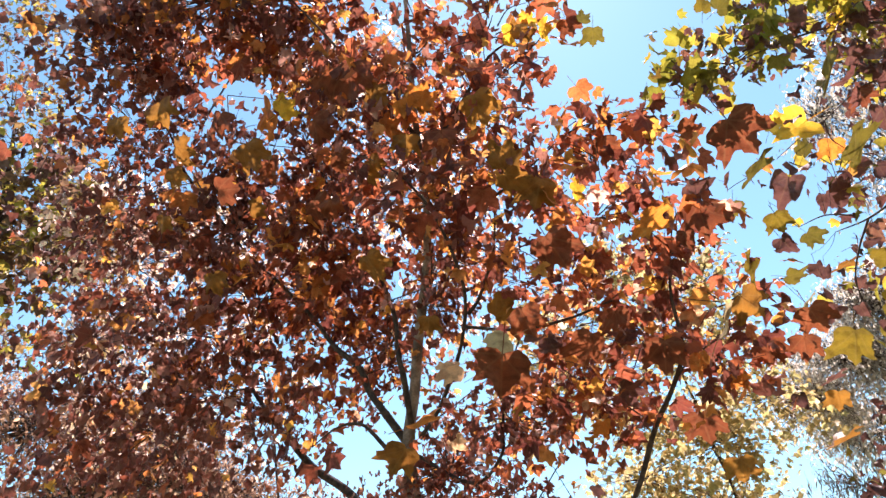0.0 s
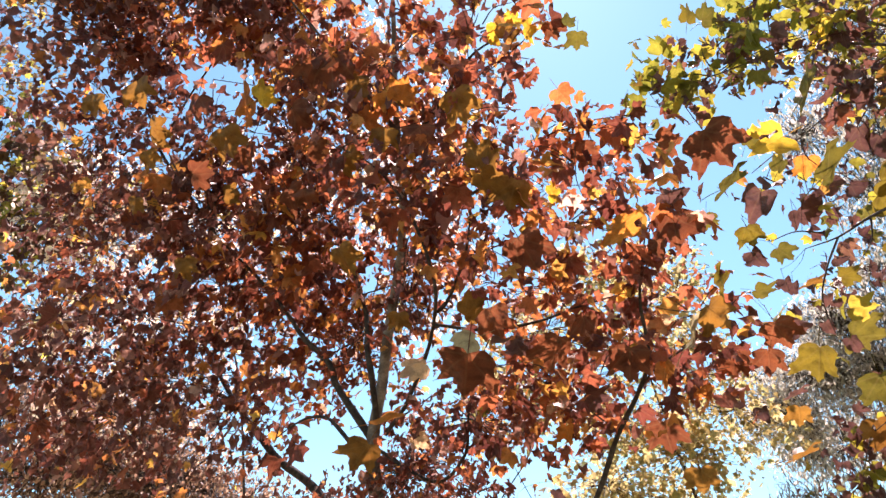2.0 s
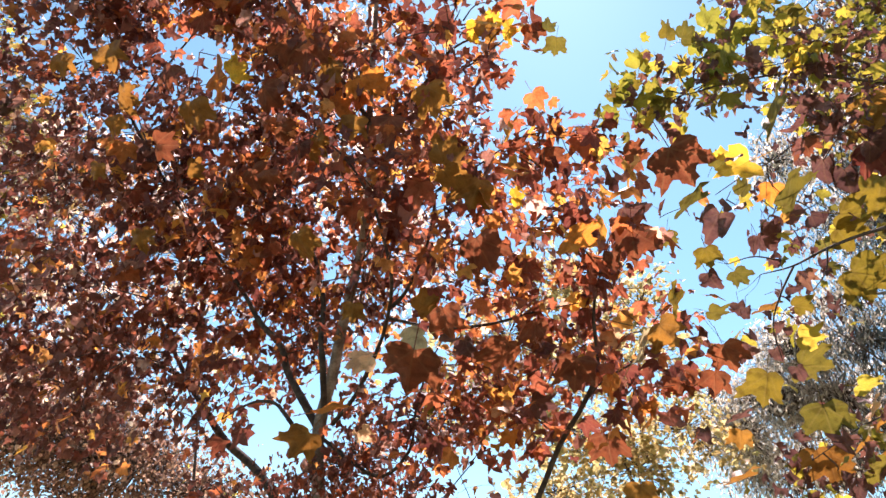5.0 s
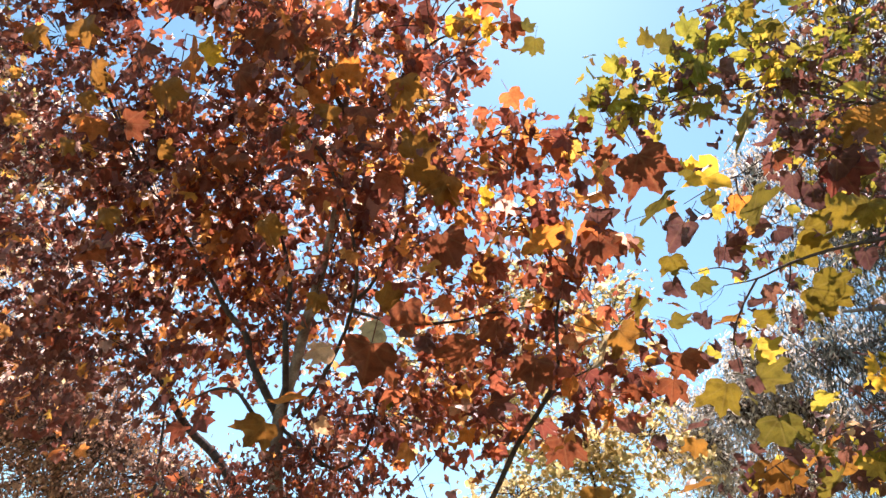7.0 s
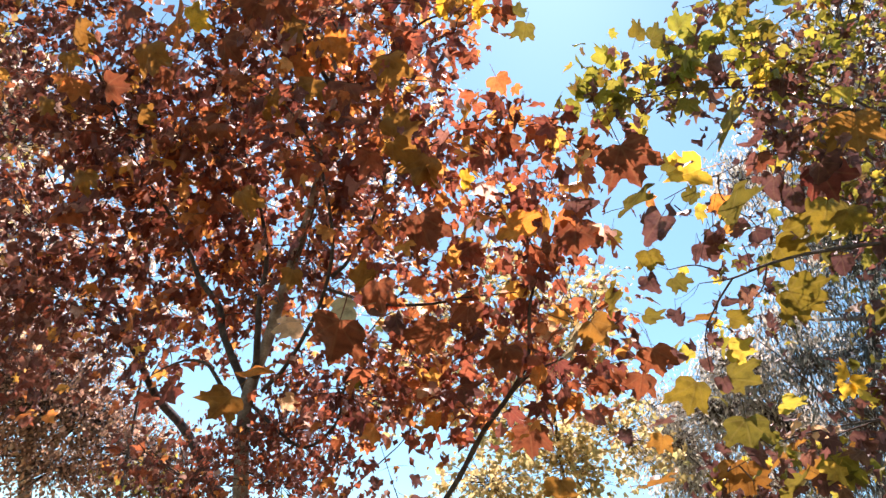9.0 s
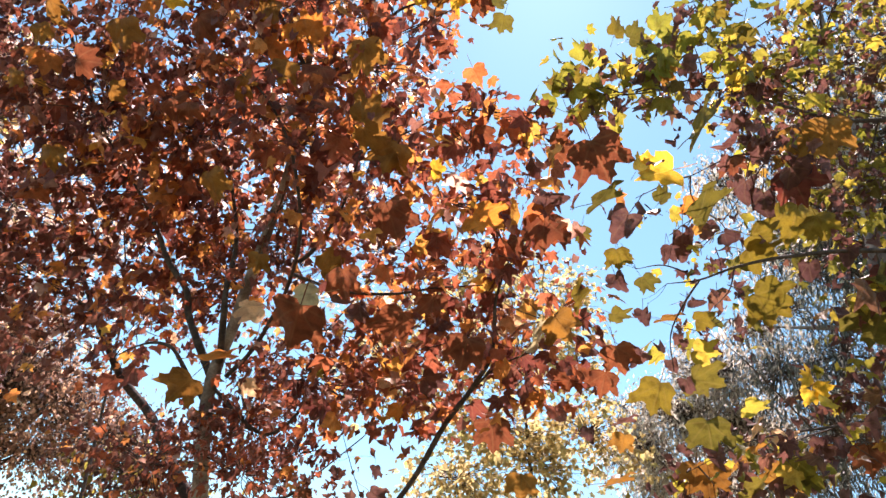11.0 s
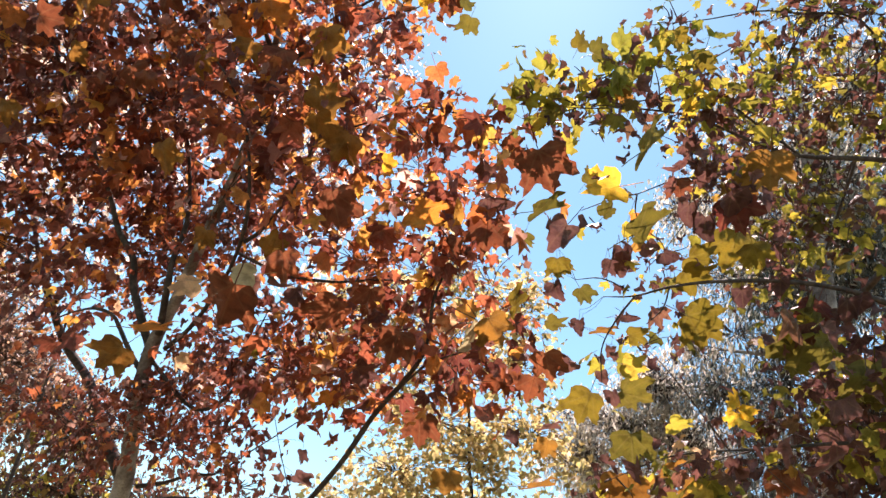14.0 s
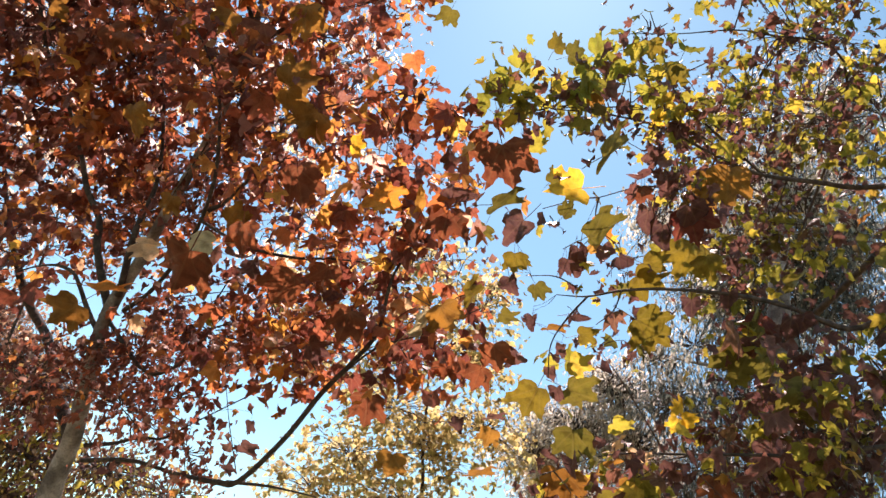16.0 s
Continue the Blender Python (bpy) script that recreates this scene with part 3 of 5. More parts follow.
main.bough((-0.57, 3.24, 3.66), (0.35, 0.42, 0.23), 206, 0.078, mix=0.60, gold=0.05)
main.bough((-1.15, 3.59, 3.76), (0.45, 0.51, 0.28), 228, 0.084, mix=0.60, gold=0.05)
main.bough((-1.72, 3.87, 3.65), (0.54, 0.59, 0.29), 337, 0.076, mix=0.84, gold=0.05)
main.bough((-2.49, 4.12, 3.73), (0.45, 0.65, 0.49), 392, 0.072, mix=0.84, gold=0.05)
main.bough((-0.88, 3.85, 3.36), (0.24, 0.42, 0.24), 66, 0.076, mix=0.60, gold=0.05)
main.bough((-0.29, 3.52, 3.39), (0.17, 0.34, 0.30), 352, 0.050, mix=0.60, gold=0.05)
main.bough((-0.76, 3.99, 3.14), (0.38, 0.42, 0.21), 59, 0.076, mix=0.34, gold=0.05)
main.bough((-1.41, 4.03, 3.30), (0.50, 0.51, 0.25), 242, 0.076, mix=0.84, gold=0.05)
main.bough((-1.16, 4.15, 3.02), (0.42, 0.51, 0.21), 103, 0.076, mix=0.84, gold=0.05)
main.bough((-1.95, 4.37, 3.16), (0.44, 0.58, 0.26), 334, 0.073, mix=0.84, gold=0.05)
main.bough((-1.98, 4.87, 3.18), (0.40, 0.45, 0.24), 101, 0.073, mix=0.84, gold=0.05)
main.bough((-1.66, 4.77, 3.27), (0.40, 0.45, 0.24), 80, 0.073, mix=0.84, gold=0.05)
main.bough((-0.98, 4.57, 3.26), (0.20, 0.45, 0.24), 30, 0.073, mix=0.84, gold=0.05)
main.bough((-2.00, 5.02, 2.95), (0.40, 0.45, 0.24), 47, 0.073, mix=0.84, gold=0.05)
main.bough((-1.01, 4.56, 3.81), (0.30, 0.45, 0.24), 45, 0.073, mix=0.60, gold=0.05)
main.bough((-1.09, 4.68, 3.47), (0.26, 0.45, 0.24), 40, 0.073, mix=0.60, gold=0.05)
main.bough((-0.93, 4.74, 3.18), (0.20, 0.45, 0.24), 22, 0.073, mix=0.60, gold=0.05)
main.bough((-0.74, 4.18, 3.95), (0.30, 0.45, 0.24), 30, 0.073, mix=0.60, gold=0.05)
main.bough((-1.40, 4.63, 3.42), (0.30, 0.45, 0.24), 40, 0.073, mix=0.60, gold=0.05)
main.bough((-2.62, 4.63, 3.15), (0.46, 0.56, 0.38), 220, 0.070, mix=0.84, gold=0.05)
main.bough((0.53, 3.57, 2.30), (0.17, 0.17, 0.11), 89, 0.044, mix=0.72)
main.bough((-0.40, 4.12, 2.43), (0.29, 0.26, 0.29), 367, 0.044, mix=0.72)
main.bough((0.05, 3.67, 2.63), (0.27, 0.26, 0.18), 209, 0.046, mix=0.72)
main.bough((-1.95, 2.84, 5.27), (0.40, 0.50, 0.33), 411, 0.076, mix=0.84, gold=0.05)
# the back of the crown
main.bough((-2.90, 3.12, 4.94), (0.47, 0.42, 0.40), 43, 0.067, mix=0.72, gold=0.05)
main.bough((-1.88, 2.61, 5.50), (0.58, 0.42, 0.29), 326, 0.067, mix=0.84, gold=0.05)
main.bough((-1.12, 2.41, 5.68), (0.58, 0.42, 0.29), 411, 0.057, mix=0.60, gold=0.05)
main.bough((-0.35, 2.27, 5.76), (0.58, 0.42, 0.29), 182, 0.057, mix=0.34, gold=0.05)
main.bough((-0.71, 2.76, 5.12), (0.43, 0.42, 0.32), 258, 0.057, mix=0.60, gold=0.05)
main.bough((-0.15, 2.74, 5.07), (0.43, 0.42, 0.36), 205, 0.057, mix=0.34, gold=0.05)
main.bough((0.31, 2.78, 4.94), (0.32, 0.42, 0.32), 138, 0.057, mix=0.34, gold=0.1)
main.bough((-2.72, 3.63, 4.18), (0.47, 0.42, 0.40), 44, 0.067, mix=0.72, gold=0.05)
main.bough((-2.01, 3.52, 4.23), (0.47, 0.42, 0.29), 220, 0.067, mix=0.84, gold=0.05)
main.bough((-1.34, 3.42, 4.27), (0.43, 0.42, 0.29), 294, 0.067, mix=0.84, gold=0.05)
main.bough((-0.72, 3.27, 4.40), (0.29, 0.42, 0.29), 198, 0.057, mix=0.60, gold=0.05)
main.bough((-0.20, 3.13, 4.52), (0.47, 0.42, 0.36), 223, 0.057, mix=0.34, gold=0.05)
main.bough((0.35, 3.11, 4.46), (0.43, 0.42, 0.32), 184, 0.057, mix=0.34, gold=0.07)
main.bough((0.85, 3.15, 4.34), (0.36, 0.42, 0.25), 94, 0.057, mix=0.34, gold=0.14)
main.bough((1.27, 3.05, 4.41), (0.29, 0.42, 0.22), 58, 0.057, mix=0.34, gold=0.14)
main.bough((-0.79, 3.70, 3.79), (0.40, 0.42, 0.22), 213, 0.065, mix=0.60, gold=0.05)
main.bough((-0.01, 3.48, 4.00), (0.40, 0.42, 0.25), 188, 0.057, mix=0.34, gold=0.05)
main.bough((0.53, 3.52, 3.85), (0.43, 0.42, 0.29), 102, 0.051, mix=0.34, gold=0.07)
main.bough((1.05, 3.49, 3.82), (0.43, 0.42, 0.32), 116, 0.051, mix=0.34, gold=0.07)
main.bough((1.54, 3.40, 3.87), (0.36, 0.42, 0.29), 62, 0.051, mix=0.34, gold=0.07)
main.bough((0.42, 3.86, 3.39), (0.36, 0.42, 0.22), 82, 0.051, mix=0.34, gold=0.07)
main.bough((0.99, 3.78, 3.42), (0.43, 0.42, 0.22), 77, 0.051, mix=0.34, gold=0.07)
main.bough((1.52, 3.66, 3.51), (0.40, 0.42, 0.22), 63, 0.051, mix=0.34, gold=0.07)
main.bough((0.17, 4.22, 2.91), (0.40, 0.42, 0.22), 184, 0.040, mix=0.72)
main.bough((0.77, 3.99, 3.16), (0.36, 0.42, 0.14), 53, 0.051, mix=0.34, gold=0.07)
main.bough((-0.05, 4.45, 2.62), (0.54, 0.42, 0.22), 250, 0.040, mix=0.72)
main.bough((-1.91, 3.82, 3.79), (0.50, 0.42, 0.25), 62, 0.078, mix=0.84)
main.bough((-1.36, 3.68, 3.91), (0.43, 0.42, 0.25), 117, 0.078, mix=0.84)
main.bough((-1.90, 4.07, 3.43), (0.50, 0.42, 0.22), 148, 0.078, mix=0.84)
main.bough((-1.30, 3.96, 3.50), (0.43, 0.42, 0.22), 123, 0.078, mix=0.84)
main.bough((-2.46, 4.17, 3.37), (0.43, 0.42, 0.36), 159, 0.078, mix=0.84)
main.bough((-2.19, 3.24, 4.66), (0.47, 0.42, 0.32), 194, 0.065, mix=0.84)
main.bough((-2.74, 3.36, 4.57), (0.43, 0.42, 0.36), 29, 0.065, mix=0.72)
main.bough((0.64, 2.07, 3.79), (0.18, 0.17, 0.08), 36, 0.063, mix=0.3, gold=0.25)
main.bough((0.88, 2.05, 3.79), (0.18, 0.17, 0.07), 27, 0.063, mix=0.3, gold=0.25)
main.bough((-1.75, 3.09, 4.81), (0.25, 0.34, 0.18), 131, 0.061, mix=0.84)
main.bough((-1.34, 3.09, 4.75), (0.18, 0.34, 0.18), 91, 0.061, mix=0.84)
main.bough((-0.03, 2.67, 3.33), (0.11, 0.17, 0.24), 61, 0.058, mix=0.60)
main.bough((-0.44, 3.83, 3.32), (0.21, 0.34, 0.24), 82, 0.063, mix=0.5)
main.bough((-0.09, 3.74, 3.39), (0.21, 0.34, 0.21), 105, 0.049, mix=0.5)
main.bough((0.08, 3.71, 3.07), (0.20, 0.34, 0.17), 96, 0.044, mix=0.72)
main.bough((-0.63, 3.76, 3.61), (0.25, 0.34, 0.18), 94, 0.061, mix=0.60)
# leaves that stand out
main.lone_leaf((0.242, 2.259, 2.635), 0.221, (195, -10, 10), RUSSET, "large flat rust-red leaf")
main.lone_leaf((0.045, 2.455, 2.742), 0.144, (268, 15, 60), PALE, "pale dry leaf", shape=6)
main.lone_leaf((-0.166, 2.918, 2.515), 0.165, (220, 10, -20), BRONZE)
main.lone_leaf((-0.059, 2.822, 2.636), 0.185, (90, -0, 68.4), ORANGE)
main.lone_leaf((0.466, 2.112, 3.099), 0.187, (160, 15, 20), RUSSET)
main.lone_leaf((0.782, 1.874, 3.033), 0.155, (110, -20, 30), ORANGE, "bright orange leaf with the sun behind")
main.lone_leaf((0.918, 1.941, 3.011), 0.124, (200, 20, 30), RUSSET, curled=True, shape=2)
main.lone_leaf((0.605, 2.327, 2.772), 0.167, (200, 10, -35), RUSSET)
main.lone_leaf((0.458, 2.335, 2.784), 0.119, (160, 30, 30), UMBER, curled=True)
main.lone_leaf((0.870, 2.248, 2.704), 0.153, (190, 10, 10), RUSSET)
main.lone_leaf((1.224, 2.182, 2.888), 0.146, (140, 0, -15), AMBER)
main.lone_leaf((1.157, 2.723, 2.597), 0.162, (175, 10, 10), RUSSET)
main.lone_leaf((1.256, 2.543, 2.709), 0.107, (120, 0, 30), ORANGE)
main.lone_leaf((1.142, 1.742, 3.376), 0.205, (150, 0, 15), RUSSET, "large rust-brown leaf against the sky")
main.lone_leaf((1.500, 1.915, 3.580), 0.19, (250, 10, 25), YELLOW, "bright yellow leaf against the sky", shape=2)
main.lone_leaf((1.822, 2.164, 3.707), 0.115, (190, 0, 30), ORANGE)
main.lone_leaf((0.278, 1.915, 3.408), 0.146, (30, 10, 20), AMBER)
main.lone_leaf((0.405, 1.983, 3.292), 0.146, (200, 10, -15), AMBER)
main.lone_leaf((0.296, 1.968, 3.330), 0.119, (150, 0, 20), AMBER)
main.lone_leaf((0.177, 1.938, 3.731), 0.170, (170, 10, 20), AMBER)
main.lone_leaf((-0.065, 1.980, 3.836), 0.132, (30, 10, 20), ORANGE)
main.lone_leaf((-0.291, 2.033, 3.921), 0.135, (210, 10, 20), AMBER)
main.lone_leaf((-0.937, 2.390, 3.871), 0.179, (170, 10, 10), AMBER)
main.lone_leaf((-0.864, 2.277, 4.021), 0.192, (250, -30, 10), ORANGE)
main.lone_leaf((-0.741, 2.195, 4.002), 0.117, (60, -10, 20), YELLOW)
main.lone_leaf((-1.434, 2.679, 3.979), 0.124, (170, 10, 10), AMBER)
main.lone_leaf((-0.556, 2.409, 3.549), 0.149, (150, 10, 10), RUSSET)
main.lone_leaf((-0.298, 2.491, 3.270), 0.166, (160, 10, 30), AMBER)
main.lone_leaf((-1.526, 2.877, 3.816), 0.110, (200, 10, 10), AMBER)
main.lone_leaf((-0.941, 2.645, 3.736), 0.104, (100, 10, 10), AMBER)
main.lone_leaf((-1.763, 2.537, 4.230), 0.144, (190, 10, 10), AMBER, shape=3)
main.lone_leaf((-1.478, 2.432, 4.229), 0.177, (170, 10, 15), AMBER, shape=4)
main.lone_leaf((-1.365, 2.543, 4.055), 0.154, (120, 10, 20), AMBER, shape=5)
main.lone_leaf((-1.147, 2.403, 4.112), 0.169, (200, 10, 20), RUSSET, shape=1)
main.lone_leaf((-0.849, 2.476, 3.851), 0.154, (170, 10, 10), RUSSET, shape=2)
main.lone_leaf((-0.575, 2.239, 3.915), 0.163, (150, 10, 20), RUSSET, shape=6)
main.lone_leaf((-0.512, 2.104, 4.098), 0.180, (200, 10, 10), RUSSET, shape=7)
main.lone_leaf((0.018, 2.087, 3.672), 0.151, (190, 10, 10), RUSSET, shape=4)
main.lone_leaf((0.362, 2.323, 2.885), 0.163, (170, 10, 25), RUSSET, shape=5)
main.lone_leaf((0.728, 2.296, 2.869), 0.144, (180, 10, -20), RUSSET, shape=8)
main.lone_leaf((-0.041, 2.752, 3.105), 0.112, (190, 10, 10), AMBER)
main.lone_leaf((0.289, 2.500, 3.043), 0.132, (60, 10, 10), AMBER)
main.lone_leaf((-0.190, 2.362, 3.683), 0.107, (90, -0, 38), PALE)
main.lone_leaf((0.604, 2.118, 3.412), 0.082, (80, -20, 0), YELLOW)
main.lone_leaf((-0.217, 2.165, 3.847), 0.114, (60, -20, 10), ORANGE)
main.lone_leaf((0.591, 1.807, 4.114), 0.101, (170, 0, 20), RUSSET)
main.lone_leaf((0.489, 1.815, 4.117), 0.101, (90, -30, 0), YELLOW)
main.lone_leaf((0.701, 1.824, 4.074), 0.094, (190, 0, 0), GREEN)
main.lone_leaf((0.652, 1.781, 4.142), 0.076, (10, 0, 0), GREEN)
main.lone_leaf((0.389, 1.829, 4.113), 0.112, (30, 0, 10), AMBER)
main.lone_leaf((0.465, 3.346, 2.304), 0.083, (185, 10, 20), RUSSET)
main.lone_leaf((0.782, 3.171, 2.334), 0.114, (120, 10, 30), UMBER)
main.lone_leaf((0.741, 3.117, 2.425), 0.073, (180, 20, 40), UMBER)
main.lone_leaf((0.571, 3.248, 2.412), 0.067, (200, 10, 20), UMBER, curled=True)
main.lone_leaf((0.744, 3.246, 2.239), 0.068, (150, 10, 20), UMBER)
main.lone_leaf((1.559, 2.633, 2.667), 0.091, (180, 20, 40), UMBER, curled=True)
main.lone_leaf((1.695, 2.569, 2.737), 0.112, (95, -10, 50), UMBER)
main.lone_leaf((1.711, 2.615, 2.670), 0.096, (190, 10, 10), AMBER)
main.lone_leaf((1.490, 2.230, 2.851), 0.139, (160, 10, 20), RUSSET)
main.lone_leaf((1.581, 2.244, 2.887), 0.118, (120, 20, 30), UMBER, curled=True)
main.lone_leaf((1.491, 2.364, 2.796), 0.120, (190, 10, 20), RUSSET, shape=4)
main.lone_leaf((1.406, 2.325, 2.864), 0.114, (150, 10, 30), UMBER, curled=True, shape=2)
main.lone_leaf((1.355, 2.389, 2.781), 0.110, (200, 10, 20), RUSSET, shape=5)
main.lone_leaf((0.232, 2.308, 2.784), 0.150, (262, 5, 56), SAGE, "pale olive leaf folded along its midrib", shape=3)
main.lone_leaf((0.387, 2.295, 2.776), 0.116, (98, 0, 66), UMBER, shape=1)
main.lone_leaf((0.661, 2.633, 2.684), 0.136, (68, 0, 56), PALE, "cream-coloured dry leaf", shape=2)
main.lone_leaf((0.841, 2.646, 2.723), 0.130, (110, 10, 30), UMBER, shape=4)
main.lone_leaf((0.752, 2.846, 2.626), 0.100, (180, 10, 20), ORANGE, shape=5)
main.lone_leaf((1.437, 3.087, 2.515), 0.153, (180, 10, 10), AMBER, shape=6)
main.lone_leaf((1.153, 2.275, 2.851), 0.163, (38, 0, 70), SAGE, "pale narrow leaf seen edge-on", shape=7)
main.lone_leaf((1.056, 1.974, 3.299), 0.171, (115, 10, 30), UMBER, curled=True, shape=1)
main.lone_leaf((1.060, 2.042, 3.201), 0.171, (180, 10, 0), RUSSET, shape=2)
main.lone_leaf((0.337, 1.855, 4.121), 0.100, (90, -20, 10), YELLOW, shape=3)
main.lone_leaf((0.413, 1.809, 4.174), 0.087, (40, -20, 10), YELLOW, shape=4)
main.lone_leaf((-0.404, 2.019, 4.011), 0.217, (190, 10, 10), RUSSET, shape=5)
main.lone_leaf((0.089, 2.948, 2.593), 0.100, (150, 10, 20), PALE, "pale pink-brown dry leaf", shape=8)
main.lone_leaf((0.783, 2.508, 2.931), 0.083, (200, 10, 20), UMBER, curled=True, shape=3)
main.lone_leaf((1.080, 2.399, 2.949), 0.107, (160, 15, 25), PALE, shape=9)
main.lone_leaf((0.374, 2.835, 2.706), 0.065, (120, 0, 20), LIME, shape=1)
main.lone_leaf((0.564, 2.588, 3.030), 0.065, (40, 0, 20), CREAMY, shape=2)
main.lone_leaf((1.422, 2.486, 2.854), 0.126, (180, 10, 20), RUSSET, shape=6)
main.lone_leaf((1.056, 1.917, 3.557), 0.126, (90, 0, 20), RUSSET, shape=7)
main.lone_leaf((0.943, 2.063, 3.719), 0.130, (170, 10, 10), BACKLIT_GOLD, shape=8)
main.lone_leaf((0.753, 2.118, 3.672), 0.121, (180, 10, 20), RUSSET, shape=1)
main.lone_leaf((0.663, 2.017, 3.920), 0.110, (150, 0, 20), BACKLIT_GOLD, shape=2)
main.lone_leaf((-0.101, 2.049, 3.917), 0.134, (170, 10, 10), AMBER, shape=3)
main.lone_leaf((-0.141, 2.176, 3.741), 0.130, (200, 10, 15), AMBER, shape=4)
main.lone_leaf((-0.295, 2.253, 3.656), 0.138, (150, 10, 25), AMBER, shape=5)
main.lone_leaf((-0.459, 2.244, 3.698), 0.121, (120, 10, 20), RUSSET, shape=6)
main.lone_leaf((-1.069, 2.522, 3.753), 0.139, (100, 10, 20), RUSSET, shape=7)
main.lone_leaf((-1.202, 2.970, 3.484), 0.148, (180, 10, 10), AMBER, shape=8)
main.lone_leaf((-0.499, 2.370, 3.522), 0.108, (180, 10, 15), RUSSET, shape=9)
main.grow([BROAD, BROAD_CURLED, BROAD], [RUST, DRY_SHADED, BACKLIT_GOLD], 250, (0.4, 1.2, 2.6))

# ---- the turning plane tree beside it ----
side = Tree("plane_tree", (3.9, 3.1, 0.0), "plane tree with turning yellow-green and brown leaves", 12)
tagged(side.root, group="plane trees")
side.limb("trunk", [(3.9, 3.1, 0, .13), (3.8, 3.05, 1.5, .115), (3.75, 3.0, 3.0, .1), (3.7, 2.9, 4.5, .075), (3.6, 2.8, 6, .04), (3.5, 2.7, 7, .01)], 14, BARK, 0.05)
side.limb("limb", [(3.77, 3.02, 2.7, 0.0279), (3.450, 1.825, 3.771, 0.0161), (3.044, 1.867, 3.608, 0.0139), (2.715, 1.884, 3.569, 0.0117), (2.415, 1.914, 3.498, 0.0100), (2.114, 1.999, 3.410, 0.0076), (1.922, 2.056, 3.326, 0.0059), (1.801, 2.126, 3.264, 0.0043), (1.676, 2.177, 3.231, 0.0017)])
side.limb("limb", [(1.801, 2.126, 3.264, 0.0053), (1.764, 2.207, 3.159, 0.0043), (1.753, 2.284, 3.051, 0.0032), (1.809, 2.356, 2.930, 0.0020)], 5)
side.limb("limb", [(1.922, 2.056, 3.326, 0.0043), (1.929, 2.109, 3.246, 0.0032), (1.890, 2.167, 3.176, 0.0020)], 5)
side.limb("limb", [(1.768, 2.125, 3.276, 0.0043), (1.641, 2.141, 3.293, 0.0032), (1.539, 2.183, 3.265, 0.0016)], 5)
side.limb("limb", [(3.72, 2.95, 4.2, .0288), (3.367, 1.674, 4.451, 0.0167), (2.929, 1.743, 4.387, 0.0141), (2.504, 1.845, 4.269, 0.0100), (2.195, 1.863, 4.233, 0.0079), (1.858, 1.829, 4.163, 0.0059), (1.522, 1.833, 4.026, 0.0045), (1.369, 1.867, 3.965, 0.0031), (1.191, 1.904, 3.907, 0.0015)])
side.limb("limb", [(3.7, 2.95, 4.6, 0.0108), (2.788, 1.549, 4.921, 0.0069), (2.234, 1.580, 4.952, 0.0049), (1.815, 1.726, 4.770, 0.0029), (1.471, 1.797, 4.562, 0.0014)])
side.limb("limb", [(2.504, 1.845, 4.269, 0.0071), (1.913, 1.801, 4.413, 0.0058), (1.723, 1.721, 4.589, 0.0043), (1.596, 1.668, 4.707, 0.0022)])
side.limb("limb", [(3.8, 3.05, 2.2, .0216), (3.696, 2.003, 3.203, 0.0134), (3.024, 2.190, 3.028, 0.0090), (2.582, 2.306, 2.879, 0.0061), (2.204, 2.397, 2.743, 0.0031), (1.978, 2.554, 2.589, 0.0015)])
side.limb("limb", [(2.042, 1.894, 3.891, 0.0044), (1.860, 1.902, 3.818, 0.0038), (1.674, 1.961, 3.670, 0.0023)])
side.bough((1.10, 1.89, 3.89), (0.18, 0.21, 0.11), 48, 0.063, mix=0.2, gold=0.3)
side.bough((1.31, 1.86, 3.93), (0.23, 0.26, 0.13), 70, 0.063, mix=0.8)
side.bough((1.31, 1.79, 4.03), (0.23, 0.26, 0.10), 48, 0.063, mix=0.2, gold=0.3)
side.bough((1.58, 1.74, 4.26), (0.24, 0.26, 0.19), 43, 0.060, mix=0.2, gold=0.3)
side.bough((1.62, 1.82, 4.13), (0.24, 0.26, 0.16), 65, 0.060, mix=0.8)
side.bough((1.65, 1.72, 4.62), (0.20, 0.26, 0.20), 51, 0.053, mix=0.8)
side.bough((1.85, 1.77, 4.47), (0.20, 0.26, 0.23), 54, 0.053, mix=0.2, gold=0.3)
side.bough((2.04, 1.85, 4.29), (0.32, 0.30, 0.14), 137, 0.053, mix=0.2, gold=0.3)
side.bough((2.29, 1.71, 4.65), (0.21, 0.34, 0.39), 131, 0.051, mix=0.3, gold=0.08)
side.bough((2.42, 1.50, 5.01), (0.42, 0.34, 0.24), 165, 0.051, mix=0.3, gold=0.08)
side.bough((2.69, 1.65, 4.71), (0.33, 0.34, 0.33), 149, 0.051, mix=0.3, gold=0.08)
side.bough((2.98, 1.52, 4.80), (0.30, 0.42, 0.60), 200, 0.051, mix=0.3, gold=0.08)
side.bough((1.94, 1.48, 5.19), (0.76, 0.42, 0.21), 306, 0.051, mix=0.3, gold=0.08)
side.bough((2.69, 1.21, 5.54), (0.62, 0.51, 0.28), 305, 0.050, mix=0.3, gold=0.08)
side.bough((2.90, 1.94, 4.22), (0.45, 0.34, 0.27), 65, 0.051, mix=0.3, gold=0.08)
side.bough((1.98, 1.82, 3.90), (0.21, 0.17, 0.13), 50, 0.067, mix=0.8)
side.bough((1.45, 2.03, 3.51), (0.15, 0.17, 0.10), 9, 0.070, mix=0.3, gold=0)
side.bough((1.71, 1.97, 3.52), (0.18, 0.17, 0.13), 13, 0.055, mix=0.3, gold=0)
side.bough((3.13, 1.77, 4.06), (0.26, 0.34, 0.26), 69, 0.068, mix=0.8)
